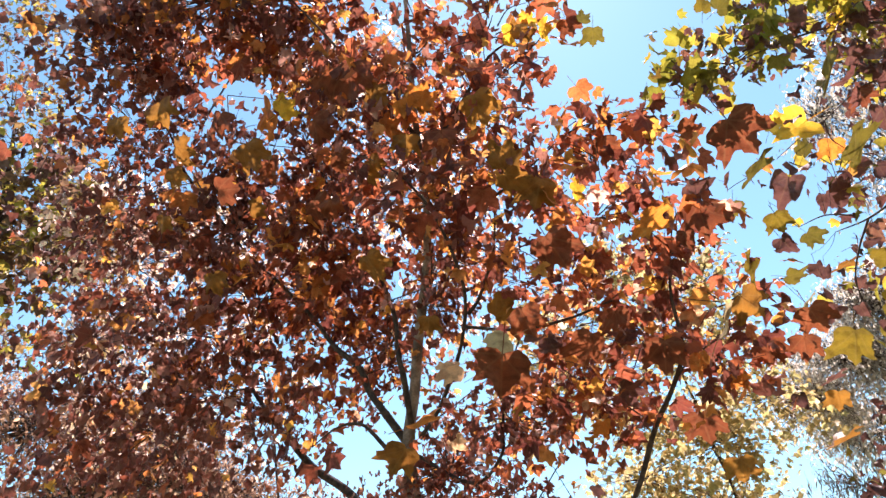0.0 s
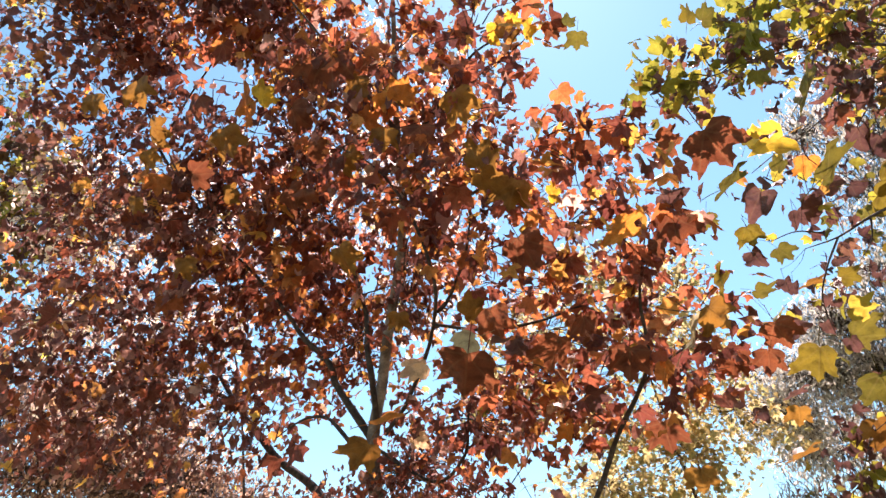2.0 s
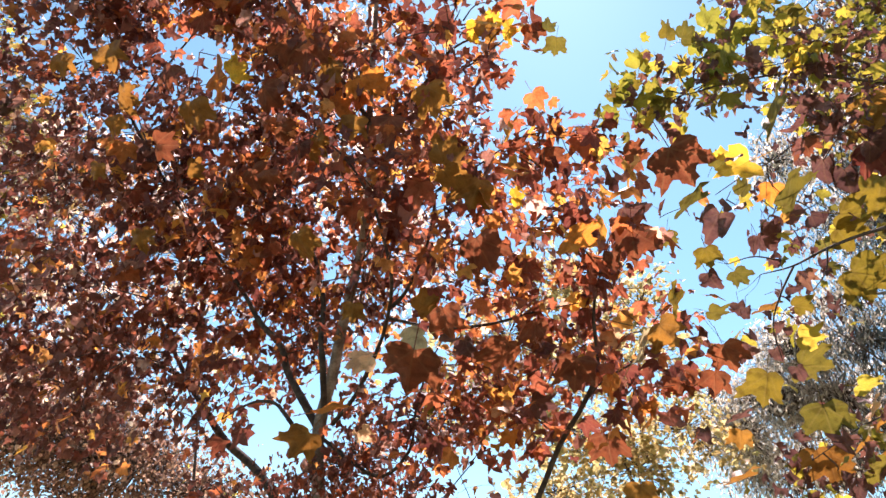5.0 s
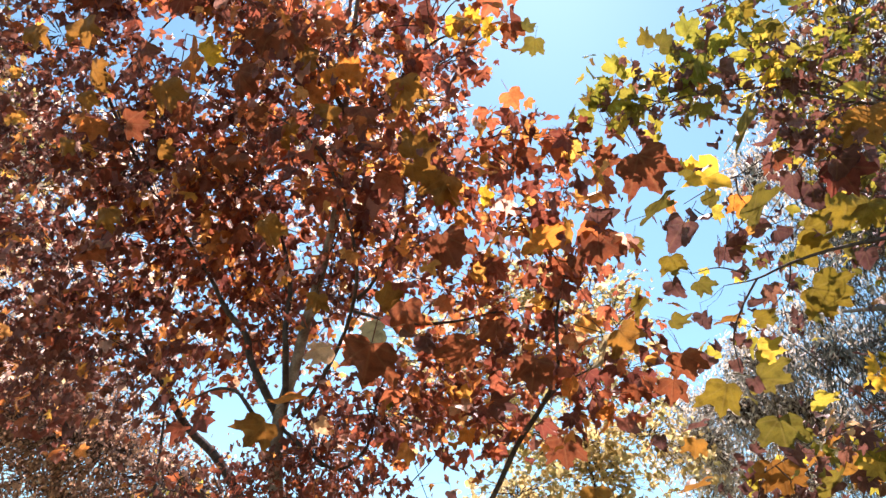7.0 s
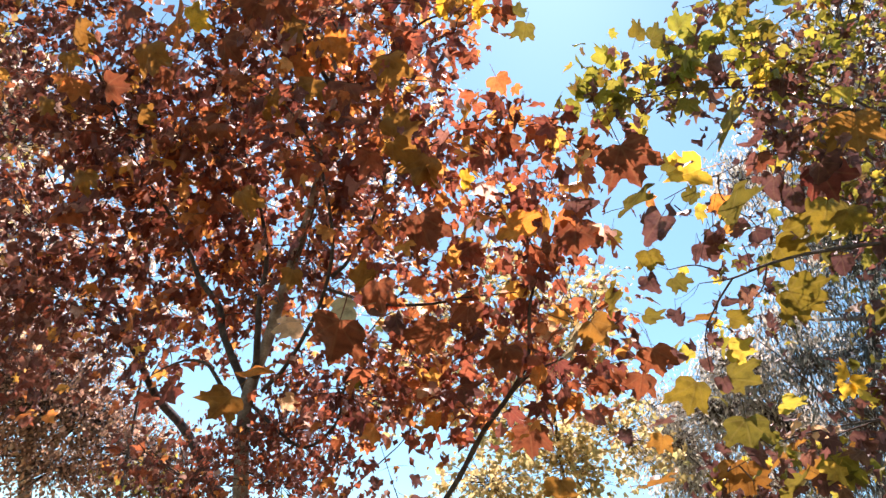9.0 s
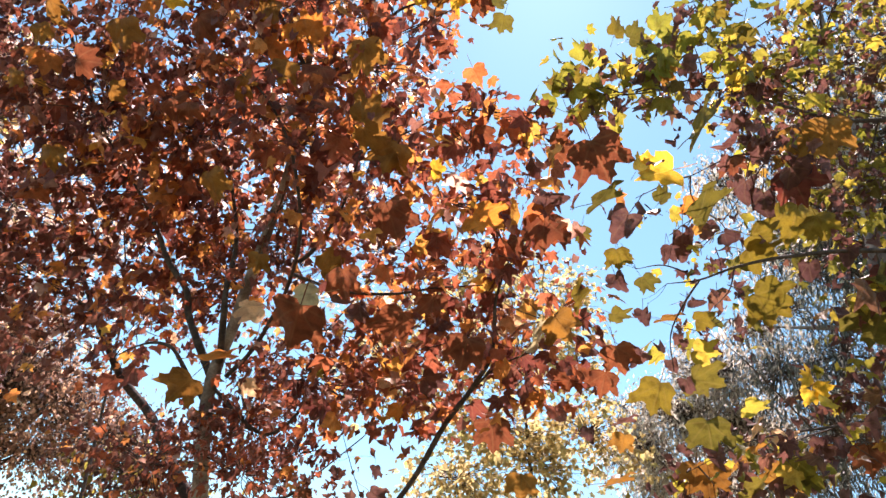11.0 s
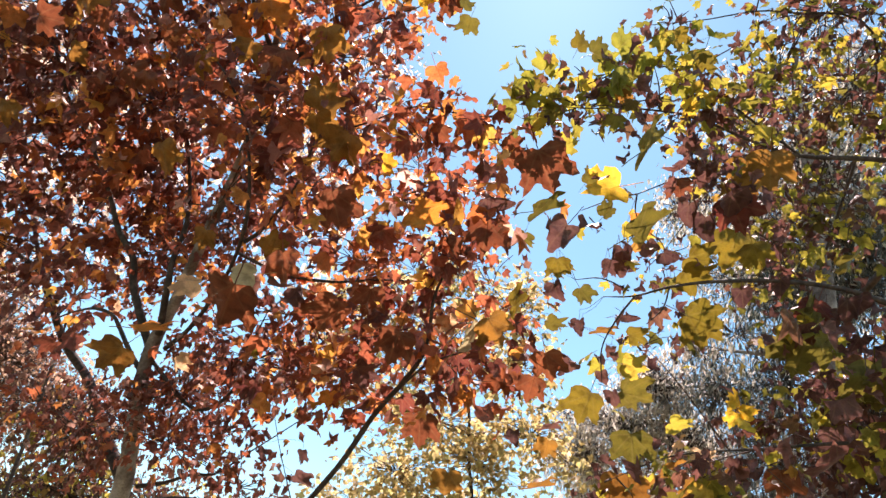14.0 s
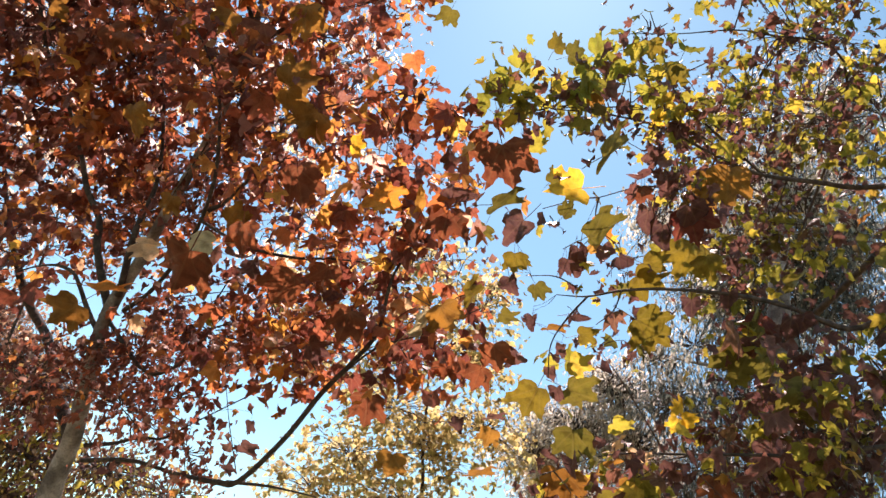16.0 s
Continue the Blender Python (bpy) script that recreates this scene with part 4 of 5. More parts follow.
side.bough((2.57, 1.97, 3.36), (0.23, 0.21, 0.15), 26, 0.087, mix=0.3, gold=0.08)
side.bough((2.91, 1.98, 3.38), (0.24, 0.26, 0.16), 47, 0.086, mix=0.8)
side.bough((3.16, 1.88, 3.55), (0.24, 0.26, 0.30), 85, 0.084, mix=0.3, gold=0.08)
side.bough((2.97, 2.13, 3.13), (0.34, 0.26, 0.16), 57, 0.086, mix=0.3, gold=0.08)
side.bough((3.34, 2.16, 3.09), (0.35, 0.26, 0.22), 103, 0.084, mix=0.8)
side.bough((2.59, 2.31, 2.81), (0.33, 0.21, 0.11), 59, 0.079, mix=0.8)
side.bough((2.34, 2.41, 2.68), (0.28, 0.21, 0.10), 35, 0.080, mix=0.3, gold=0.08)
side.bough((2.05, 2.44, 2.73), (0.15, 0.17, 0.15), 10, 0.094, mix=0.3, gold=0.08)
side.lone_leaf((1.268, 1.796, 3.144), 0.157, (215, 10, 20), UMBER, curled=True)
side.lone_leaf((1.676, 2.049, 3.352), 0.170, (180, 10, 20), UMBER, curled=True, shape=1)
side.lone_leaf((1.216, 1.828, 3.252), 0.162, (75, -10, 57), GREEN)
side.lone_leaf((1.532, 1.640, 3.616), 0.206, (50, -20, 47.5), GREEN)
side.lone_leaf((1.647, 1.804, 3.364), 0.206, (50, 20, 47.5), GREEN)
side.lone_leaf((2.063, 2.515, 3.011), 0.194, (100, 5, 20), GREEN, "dull green leaf against the sky")
side.lone_leaf((1.871, 2.596, 2.925), 0.181, (195, 20, -10), LIME)
side.lone_leaf((1.916, 2.386, 3.093), 0.112, (60, -30, 10), SUN_TINTED)
side.lone_leaf((1.785, 2.348, 3.166), 0.122, (100, -10, 57), AMBER)
side.lone_leaf((1.665, 2.363, 3.163), 0.094, (190, 30, 50), UMBER, curled=True)
side.lone_leaf((1.862, 2.455, 3.003), 0.112, (170, 30, 20), UMBER, curled=True, shape=2)
side.lone_leaf((1.849, 2.381, 3.110), 0.076, (190, 30, 20), UMBER, curled=True, shape=3)
side.lone_leaf((2.232, 2.270, 3.335), 0.175, (170, 20, 30), LIME)
side.lone_leaf((2.142, 1.790, 3.909), 0.212, (175, 10, 20), AMBER)
side.lone_leaf((2.102, 1.845, 3.710), 0.167, (150, 10, 20), UMBER, curled=True, shape=5)
side.lone_leaf((1.898, 1.918, 3.636), 0.175, (190, 10, 40), UMBER, curled=True, shape=4)
side.lone_leaf((2.113, 2.576, 2.793), 0.190, (170, 10, 20), GREEN)
side.lone_leaf((2.317, 2.524, 2.837), 0.122, (80, -30, 20), PALE)
side.lone_leaf((2.322, 2.597, 2.733), 0.166, (100, -20, 20), AMBER)
side.lone_leaf((1.780, 2.785, 2.544), 0.166, (90, -10, 52.25), AMBER)
side.lone_leaf((1.333, 2.263, 3.097), 0.138, (60, -30, 20), LIME)
side.lone_leaf((2.027, 1.738, 3.621), 0.167, (140, 10, 20), UMBER, curled=True, shape=5)
side.lone_leaf((2.087, 1.612, 3.783), 0.185, (175, 10, 20), AMBER)
side.bough((3.03, 2.44, 3.45), (0.30, 0.34, 0.21), 89, 0.065, mix=0.8)
side.bough((3.49, 2.26, 3.57), (0.27, 0.34, 0.24), 73, 0.065, mix=0.3, gold=0.08)
side.bough((2.91, 2.63, 3.22), (0.27, 0.34, 0.15), 57, 0.065, mix=0.3, gold=0.08)
side.bough((3.43, 2.57, 3.13), (0.39, 0.34, 0.15), 66, 0.065, mix=0.8)
side.bough((3.18, 1.77, 4.57), (0.22, 0.34, 0.25), 67, 0.057, mix=0.3)
side.bough((2.87, 2.40, 4.15), (0.22, 0.34, 0.25), 90, 0.060, mix=0.3)
side.bough((2.86, 2.16, 4.49), (0.19, 0.34, 0.28), 106, 0.057, mix=0.3)
side.lone_leaf((1.426, 2.139, 3.260), 0.103, (170, 10, 20), LIME)
side.lone_leaf((1.678, 2.130, 3.366), 0.101, (160, 10, 30), UMBER, shape=1)
side.lone_leaf((1.460, 2.194, 3.176), 0.114, (160, 20, 40), UMBER, curled=True)
side.lone_leaf((1.609, 2.226, 3.239), 0.096, (140, 10, 30), GREEN)
side.lone_leaf((1.847, 2.285, 3.247), 0.094, (80, 10, 40), UMBER, curled=True, shape=3)
side.lone_leaf((1.932, 2.304, 3.208), 0.114, (60, 10, 20), LIME, shape=2)
side.lone_leaf((1.536, 2.331, 3.100), 0.107, (110, 10, 50), GREEN, shape=3)
side.lone_leaf((1.246, 2.121, 3.312), 0.089, (190, 10, 20), GREEN, shape=1)
side.lone_leaf((1.542, 1.956, 3.504), 0.099, (30, 10, 30), GREEN, shape=6)
side.lone_leaf((1.440, 1.958, 3.646), 0.091, (30, 10, 30), GREEN, shape=7)
side.bough((2.58, 2.30, 4.13), (0.24, 0.34, 0.24), 87, 0.061, mix=.5)
side.bough((2.77, 2.38, 3.89), (0.18, 0.34, 0.24), 66, 0.062, mix=.4)
side.bough((2.33, 2.33, 4.48), (0.22, 0.34, 0.31), 137, 0.057, mix=.5)
side.bough((2.27, 2.66, 4.02), (0.25, 0.34, 0.28), 55, 0.071, mix=.5)
side.bough((2.32, 2.87, 3.53), (0.15, 0.34, 0.27), 31, 0.072, mix=.5)
side.bough((2.92, 2.27, 4.37), (0.29, 0.34, 0.29), 86, 0.060, mix=.5)
side.bough((2.48, 2.11, 4.70), (0.29, 0.34, 0.29), 93, 0.056, mix=.5)
side.bough((2.81, 1.90, 4.92), (0.19, 0.34, 0.29), 112, 0.056, mix=.5)
side.lone_leaf((1.676, 2.044, 3.353), 0.127, (170, 20, 30), UMBER, curled=True, shape=2)
side.lone_leaf((1.617, 2.249, 3.073), 0.082, (190, 20, 30), UMBER, curled=True, shape=4)
side.lone_leaf((1.821, 2.180, 3.179), 0.092, (120, 20, 30), UMBER, curled=True, shape=1)
side.lone_leaf((1.816, 2.284, 3.029), 0.062, (180, 20, 30), UMBER, curled=True, shape=3)
side.lone_leaf((1.905, 2.280, 3.009), 0.128, (100, 20, 30), SUN_TINTED, shape=3)
side.lone_leaf((2.128, 2.112, 3.252), 0.207, (110, 20, 35), LIME, shape=6)
side.lone_leaf((1.861, 2.342, 2.867), 0.101, (170, 20, 30), UMBER, curled=True, shape=6)
side.lone_leaf((2.354, 2.389, 2.785), 0.140, (80, 20, 40), PALE, "pale dry leaf", shape=5)
side.lone_leaf((2.386, 1.918, 3.456), 0.120, (180, 20, 30), UMBER, curled=True, shape=7)
side.lone_leaf((2.234, 1.884, 3.550), 0.135, (160, 20, 30), LIME, shape=9)
side.lone_leaf((2.628, 1.917, 3.387), 0.130, (180, 20, 30), UMBER, curled=True, shape=0)
side.lone_leaf((2.744, 1.840, 3.465), 0.140, (150, 20, 30), UMBER, curled=True, shape=5)
side.bough((3.75, 2.42, 3.36), (0.28, 0.34, 0.18), 69, 0.065, mix=.5)
side.bough((3.49, 2.59, 3.19), (0.28, 0.34, 0.12), 36, 0.065, mix=.5)
side.bough((3.70, 2.22, 3.66), (0.15, 0.34, 0.22), 44, 0.065, mix=.5)
side.bough((2.71, 2.93, 2.91), (0.20, 0.26, 0.17), 32, 0.080, mix=.5)
side.bough((2.51, 3.02, 2.80), (0.17, 0.26, 0.11), 13, 0.080, mix=.5)
side.bough((2.44, 1.92, 4.89), (0.28, 0.34, 0.22), 105, 0.054, mix=.5)
side.bough((2.66, 2.06, 4.66), (0.19, 0.34, 0.25), 81, 0.054, mix=.5)
side.bough((2.79, 1.53, 5.15), (0.25, 0.34, 0.25), 75, 0.053, mix=.5)
side.lone_leaf((1.837, 1.784, 3.879), 0.179, (110, 10, 40), UMBER, curled=True, shape=2)
side.lone_leaf((1.925, 1.819, 3.814), 0.157, (180, 20, 20), UMBER, curled=True, shape=3)
side.lone_leaf((1.859, 1.915, 3.776), 0.108, (170, 10, 20), RUSSET, shape=1)
side.lone_leaf((2.062, 1.799, 3.643), 0.179, (150, 10, 15), CRIMSON, "large dull-red leaf in the shade", shape=2)
side.lone_leaf((1.984, 1.912, 3.583), 0.193, (180, 10, 40), UMBER, curled=True, shape=4)
side.lone_leaf((2.165, 1.942, 3.596), 0.205, (190, 10, 15), LIME, shape=3)
side.lone_leaf((1.796, 2.028, 3.448), 0.121, (150, 10, 30), UMBER, curled=True, shape=5)
side.lone_leaf((1.899, 2.016, 3.448), 0.130, (120, 10, 30), UMBER, curled=True, shape=6)
side.lone_leaf((2.026, 2.024, 3.414), 0.168, (100, 0, 40), LIME, shape=4)
side.lone_leaf((2.266, 2.015, 3.387), 0.134, (170, 10, 30), UMBER, curled=True, shape=7)
side.lone_leaf((2.337, 2.544, 2.966), 0.135, (95, 0, 30), SUN_TINTED, shape=5)
side.lone_leaf((2.161, 2.768, 2.674), 0.139, (180, 10, 10), BRONZE, shape=6)
side.lone_leaf((2.082, 2.724, 2.751), 0.095, (150, 20, 30), UMBER, curled=True, shape=1)
side.lone_leaf((2.257, 2.815, 2.678), 0.192, (170, 10, 10), BRONZE, shape=7)
side.lone_leaf((2.565, 2.682, 2.729), 0.188, (190, 10, 10), AMBER, shape=8)
side.lone_leaf((2.454, 2.745, 2.657), 0.166, (95, 0, 25), GREEN, shape=9)
side.lone_leaf((2.680, 2.569, 3.224), 0.101, (330, 10, 20), YELLOW, "small bright yellow leaf", shape=1)
side.lone_leaf((2.760, 2.578, 3.197), 0.110, (70, 10, 10), YELLOW, "small bright yellow leaf", shape=2)
side.lone_leaf((2.710, 2.615, 3.153), 0.095, (190, 10, 10), YELLOW, "small bright yellow leaf", shape=3)
side.lone_leaf((1.479, 2.209, 3.329), 0.085, (160, 10, 20), LIME, shape=9)
side.lone_leaf((2.587, 2.009, 3.276), 0.261, (180, 5, 5), GREEN, "large olive-green leaf", shape=3)
side.lone_leaf((2.926, 1.977, 3.223), 0.238, (170, 10, 10), GREEN, shape=5)
side.lone_leaf((2.660, 1.839, 3.412), 0.149, (180, 20, 25), UMBER, curled=True, shape=6)
side.lone_leaf((2.567, 1.915, 3.418), 0.130, (200, 20, 25), CRIMSON, shape=1)
side.lone_leaf((2.948, 2.232, 3.026), 0.157, (160, 10, 20), UMBER, shape=2)
side.lone_leaf((3.193, 2.151, 3.071), 0.224, (180, 10, 10), GREEN, shape=8)
side.lone_leaf((2.968, 2.110, 3.196), 0.157, (150, 10, 30), UMBER, curled=True, shape=3)
side.lone_leaf((2.589, 2.472, 2.785), 0.157, (100, 0, 30), AMBER, shape=1)
side.lone_leaf((2.787, 2.410, 2.816), 0.157, (170, 10, 10), RUSSET, shape=2)
side.lone_leaf((1.996, 1.954, 3.439), 0.149, (100, 0, 30), LIME, shape=3)
side.lone_leaf((2.586, 1.736, 3.581), 0.149, (50, 0, 40), GREEN, shape=5)
side.lone_leaf((1.099, 1.841, 4.099), 0.133, (10, 0, 20), SUN_TINTED, shape=1)
side.lone_leaf((1.036, 1.976, 3.986), 0.130, (-25, 5, 20), SUN_TINTED, shape=2)
side.lone_leaf((1.025, 2.059, 3.939), 0.121, (-70, 5, 25), SUN_TINTED, shape=3)
side.lone_leaf((1.110, 1.982, 4.106), 0.096, (30, 10, 30), LIME, shape=4)
side.lone_leaf((1.206, 1.752, 4.208), 0.103, (15, 0, 25), LIME, shape=5)
side.lone_leaf((1.312, 1.770, 4.234), 0.109, (60, 10, 20), GREEN, shape=6)
side.lone_leaf((1.420, 1.739, 4.331), 0.137, (40, 5, 10), SUN_TINTED, shape=7)
side.lone_leaf((1.395, 1.833, 4.271), 0.112, (100, 10, 15), SUN_TINTED, shape=8)
side.lone_leaf((1.513, 1.717, 4.207), 0.118, (130, 10, 20), SUN_TINTED, shape=9)
side.lone_leaf((1.207, 1.926, 4.029), 0.088, (0, 10, 30), SUN_TINTED, shape=0)
side.lone_leaf((1.353, 2.057, 3.886), 0.121, (75, 10, 30), SUN_TINTED, shape=1)
side.lone_leaf((1.771, 1.776, 4.288), 0.123, (95, 5, 25), SUN_TINTED, shape=2)
side.lone_leaf((1.481, 1.809, 4.079), 0.092, (120, 10, 30), AMBER, shape=3)
side.lone_leaf((1.310, 1.856, 4.111), 0.104, (20, 10, 40), SUN_TINTED, shape=4)
side.lone_leaf((1.187, 2.033, 3.948), 0.090, (160, 10, 20), LIME, shape=5)
side.lone_leaf((1.807, 1.692, 4.403), 0.144, (190, 10, 10), LIME, shape=6)
side.lone_leaf((1.605, 1.613, 4.341), 0.113, (160, 10, 20), LIME, shape=7)
side.lone_leaf((1.807, 1.778, 4.139), 0.104, (60, 10, 30), YELLOW, shape=8)
side.bough((3.58, 2.50, 3.17), (0.32, 0.30, 0.22), 172, 0.064, mix=0.8)
side.bough((3.51, 2.34, 3.41), (0.25, 0.30, 0.17), 103, 0.064, mix=0.8)
side.bough((3.45, 2.68, 3.12), (0.30, 0.30, 0.21), 126, 0.064, mix=0.8)
side.bough((3.55, 2.61, 3.37), (0.30, 0.30, 0.21), 114, 0.064, mix=0.8)
side.bough((2.45, 3.14, 2.74), (0.22, 0.25, 0.15), 70, 0.075, mix=0.6)
side.bough((2.34, 3.25, 2.59), (0.25, 0.25, 0.17), 80, 0.075, mix=0.6)
side.grow([BROAD, BROAD_CURLED, BROAD], [MIXED, UMBER, SUN_TINTED], 220, (1.6, 1.8, 3.0))

# ---- gum tree behind ----
gum = Tree("gum_tree", (5.78, 4.32, 0.0), "tall grey-green gum tree with hanging narrow leaves", 13)
tagged(gum.root, group="gum trees")
gum.limb("trunk", [(5.78, 4.32, 0, .06), (5.78, 4.32, 2.5, .05), (4.921, 3.773, 4.644, 0.0234), (4.299, 3.432, 5.336, 0.0176), (3.882, 3.172, 5.884, 0.0128), (3.513, 2.746, 6.692, 0.0080), (3.334, 2.383, 7.346, 0.0034)], 10)
gum.limb("limb", [(4.921, 3.773, 4.644, 0.0211), (4.324, 3.849, 4.610, 0.0269), (3.808, 3.926, 4.501, 0.0111), (3.453, 3.977, 4.456, 0.0037)], 6, GREY_BARK)
gum.limb("limb", [(4.299, 3.432, 5.336, 0.0176), (4.237, 2.978, 5.973, 0.0141), (4.083, 2.523, 6.679, 0.0071)], 6, GREY_BARK)
gum.limb("limb", [(3.882, 3.172, 5.884, 0.0140), (3.411, 3.191, 5.931, 0.0071), (3.092, 3.118, 6.139, 0.0035)], 6, GREY_BARK)
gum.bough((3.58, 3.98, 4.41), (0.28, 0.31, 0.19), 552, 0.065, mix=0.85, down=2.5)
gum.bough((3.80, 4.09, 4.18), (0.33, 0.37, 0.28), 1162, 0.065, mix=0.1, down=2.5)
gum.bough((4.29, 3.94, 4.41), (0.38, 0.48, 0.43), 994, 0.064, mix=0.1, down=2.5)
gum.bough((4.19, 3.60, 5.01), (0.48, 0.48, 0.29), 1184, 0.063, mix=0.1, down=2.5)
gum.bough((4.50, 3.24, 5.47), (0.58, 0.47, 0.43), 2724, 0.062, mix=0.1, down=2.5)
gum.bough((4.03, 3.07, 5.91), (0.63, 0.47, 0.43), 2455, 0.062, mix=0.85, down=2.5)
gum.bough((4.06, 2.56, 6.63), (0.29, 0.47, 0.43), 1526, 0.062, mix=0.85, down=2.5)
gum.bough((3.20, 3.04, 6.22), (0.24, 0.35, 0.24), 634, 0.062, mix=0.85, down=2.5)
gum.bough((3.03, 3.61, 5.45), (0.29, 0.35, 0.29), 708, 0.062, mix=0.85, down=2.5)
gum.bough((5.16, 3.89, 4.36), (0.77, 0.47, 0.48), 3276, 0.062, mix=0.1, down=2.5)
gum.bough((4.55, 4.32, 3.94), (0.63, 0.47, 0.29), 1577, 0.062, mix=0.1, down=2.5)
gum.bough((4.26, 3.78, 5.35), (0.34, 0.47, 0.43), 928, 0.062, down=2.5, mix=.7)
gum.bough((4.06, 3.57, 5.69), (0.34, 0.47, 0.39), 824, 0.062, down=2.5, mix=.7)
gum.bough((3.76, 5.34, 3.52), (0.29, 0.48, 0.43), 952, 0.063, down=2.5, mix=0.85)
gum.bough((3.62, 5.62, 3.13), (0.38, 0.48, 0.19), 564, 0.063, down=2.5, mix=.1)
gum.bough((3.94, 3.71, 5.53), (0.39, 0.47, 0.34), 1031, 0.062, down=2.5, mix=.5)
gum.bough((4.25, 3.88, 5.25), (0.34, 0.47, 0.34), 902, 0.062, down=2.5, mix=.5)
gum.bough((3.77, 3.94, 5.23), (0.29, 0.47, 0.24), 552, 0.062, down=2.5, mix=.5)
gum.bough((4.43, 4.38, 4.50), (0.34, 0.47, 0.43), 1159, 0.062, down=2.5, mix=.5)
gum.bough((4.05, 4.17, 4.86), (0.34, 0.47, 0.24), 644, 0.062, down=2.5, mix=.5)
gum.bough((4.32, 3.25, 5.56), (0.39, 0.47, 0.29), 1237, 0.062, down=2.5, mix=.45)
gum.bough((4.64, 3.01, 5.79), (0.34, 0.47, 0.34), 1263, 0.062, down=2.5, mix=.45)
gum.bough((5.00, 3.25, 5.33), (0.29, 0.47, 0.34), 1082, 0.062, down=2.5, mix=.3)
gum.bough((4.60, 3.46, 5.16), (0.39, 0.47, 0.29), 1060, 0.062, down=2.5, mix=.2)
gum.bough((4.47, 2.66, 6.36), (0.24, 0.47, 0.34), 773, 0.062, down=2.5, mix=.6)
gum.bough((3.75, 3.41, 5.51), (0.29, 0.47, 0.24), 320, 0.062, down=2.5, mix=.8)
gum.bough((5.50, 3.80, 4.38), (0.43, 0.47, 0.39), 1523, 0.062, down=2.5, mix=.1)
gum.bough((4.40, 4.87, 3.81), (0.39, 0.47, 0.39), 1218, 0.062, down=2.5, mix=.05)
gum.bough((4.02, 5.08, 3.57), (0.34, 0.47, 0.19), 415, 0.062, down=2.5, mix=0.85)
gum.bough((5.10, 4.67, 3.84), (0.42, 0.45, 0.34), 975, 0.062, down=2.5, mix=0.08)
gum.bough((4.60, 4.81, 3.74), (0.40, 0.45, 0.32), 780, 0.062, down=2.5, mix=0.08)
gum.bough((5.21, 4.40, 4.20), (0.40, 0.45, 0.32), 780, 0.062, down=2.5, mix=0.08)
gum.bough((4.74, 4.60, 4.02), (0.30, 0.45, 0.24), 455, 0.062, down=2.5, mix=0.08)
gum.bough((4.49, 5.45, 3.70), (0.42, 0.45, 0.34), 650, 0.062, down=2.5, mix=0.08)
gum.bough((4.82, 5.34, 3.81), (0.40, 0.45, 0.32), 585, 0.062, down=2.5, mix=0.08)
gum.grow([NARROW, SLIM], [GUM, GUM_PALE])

pale_gum = Tree("gum_tree", (4.40, 5.28, 0.0), "pale sunlit gum tree with fine hanging leaves", 14)
tagged(pale_gum.root, group="gum trees")
pale_gum.limb("trunk", [(4.40, 5.28, 0, .03), (4.40, 5.28, 2.5, .024), (3.946, 4.899, 3.854, 0.0064), (3.720, 4.740, 4.157, 0.0043), (3.584, 4.573, 4.442, 0.0021)], 8)
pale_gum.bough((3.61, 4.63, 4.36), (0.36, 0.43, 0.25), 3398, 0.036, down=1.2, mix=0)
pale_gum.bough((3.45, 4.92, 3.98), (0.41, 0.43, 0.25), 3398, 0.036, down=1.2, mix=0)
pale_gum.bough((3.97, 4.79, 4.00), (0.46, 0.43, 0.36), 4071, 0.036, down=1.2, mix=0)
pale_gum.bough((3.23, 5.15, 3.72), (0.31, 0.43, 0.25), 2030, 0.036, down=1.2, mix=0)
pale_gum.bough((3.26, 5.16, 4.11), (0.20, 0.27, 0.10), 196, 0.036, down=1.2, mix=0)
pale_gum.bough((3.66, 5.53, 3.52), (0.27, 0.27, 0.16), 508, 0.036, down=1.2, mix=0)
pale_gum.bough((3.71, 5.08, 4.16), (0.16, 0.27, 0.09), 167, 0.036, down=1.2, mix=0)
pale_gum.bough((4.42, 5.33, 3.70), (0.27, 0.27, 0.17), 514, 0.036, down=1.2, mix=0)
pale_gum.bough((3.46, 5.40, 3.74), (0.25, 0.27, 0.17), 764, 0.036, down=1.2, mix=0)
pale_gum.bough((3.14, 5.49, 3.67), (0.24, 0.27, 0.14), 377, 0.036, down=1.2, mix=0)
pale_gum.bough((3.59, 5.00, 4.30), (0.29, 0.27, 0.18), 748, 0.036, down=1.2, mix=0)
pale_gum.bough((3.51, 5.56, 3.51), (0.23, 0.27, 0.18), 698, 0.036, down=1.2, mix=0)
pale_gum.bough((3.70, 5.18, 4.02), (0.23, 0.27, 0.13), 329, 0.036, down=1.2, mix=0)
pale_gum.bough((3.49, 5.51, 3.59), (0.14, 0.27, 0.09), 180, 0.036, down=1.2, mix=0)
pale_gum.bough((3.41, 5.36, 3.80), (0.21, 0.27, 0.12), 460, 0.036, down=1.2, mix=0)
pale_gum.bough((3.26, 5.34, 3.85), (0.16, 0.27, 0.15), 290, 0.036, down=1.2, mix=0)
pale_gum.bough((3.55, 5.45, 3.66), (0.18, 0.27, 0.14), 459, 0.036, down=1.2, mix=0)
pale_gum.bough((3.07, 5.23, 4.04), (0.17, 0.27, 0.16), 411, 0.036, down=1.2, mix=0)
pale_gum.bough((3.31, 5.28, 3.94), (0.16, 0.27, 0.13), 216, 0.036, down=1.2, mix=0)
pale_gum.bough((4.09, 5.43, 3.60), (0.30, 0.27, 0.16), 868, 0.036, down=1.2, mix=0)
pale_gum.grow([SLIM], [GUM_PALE])

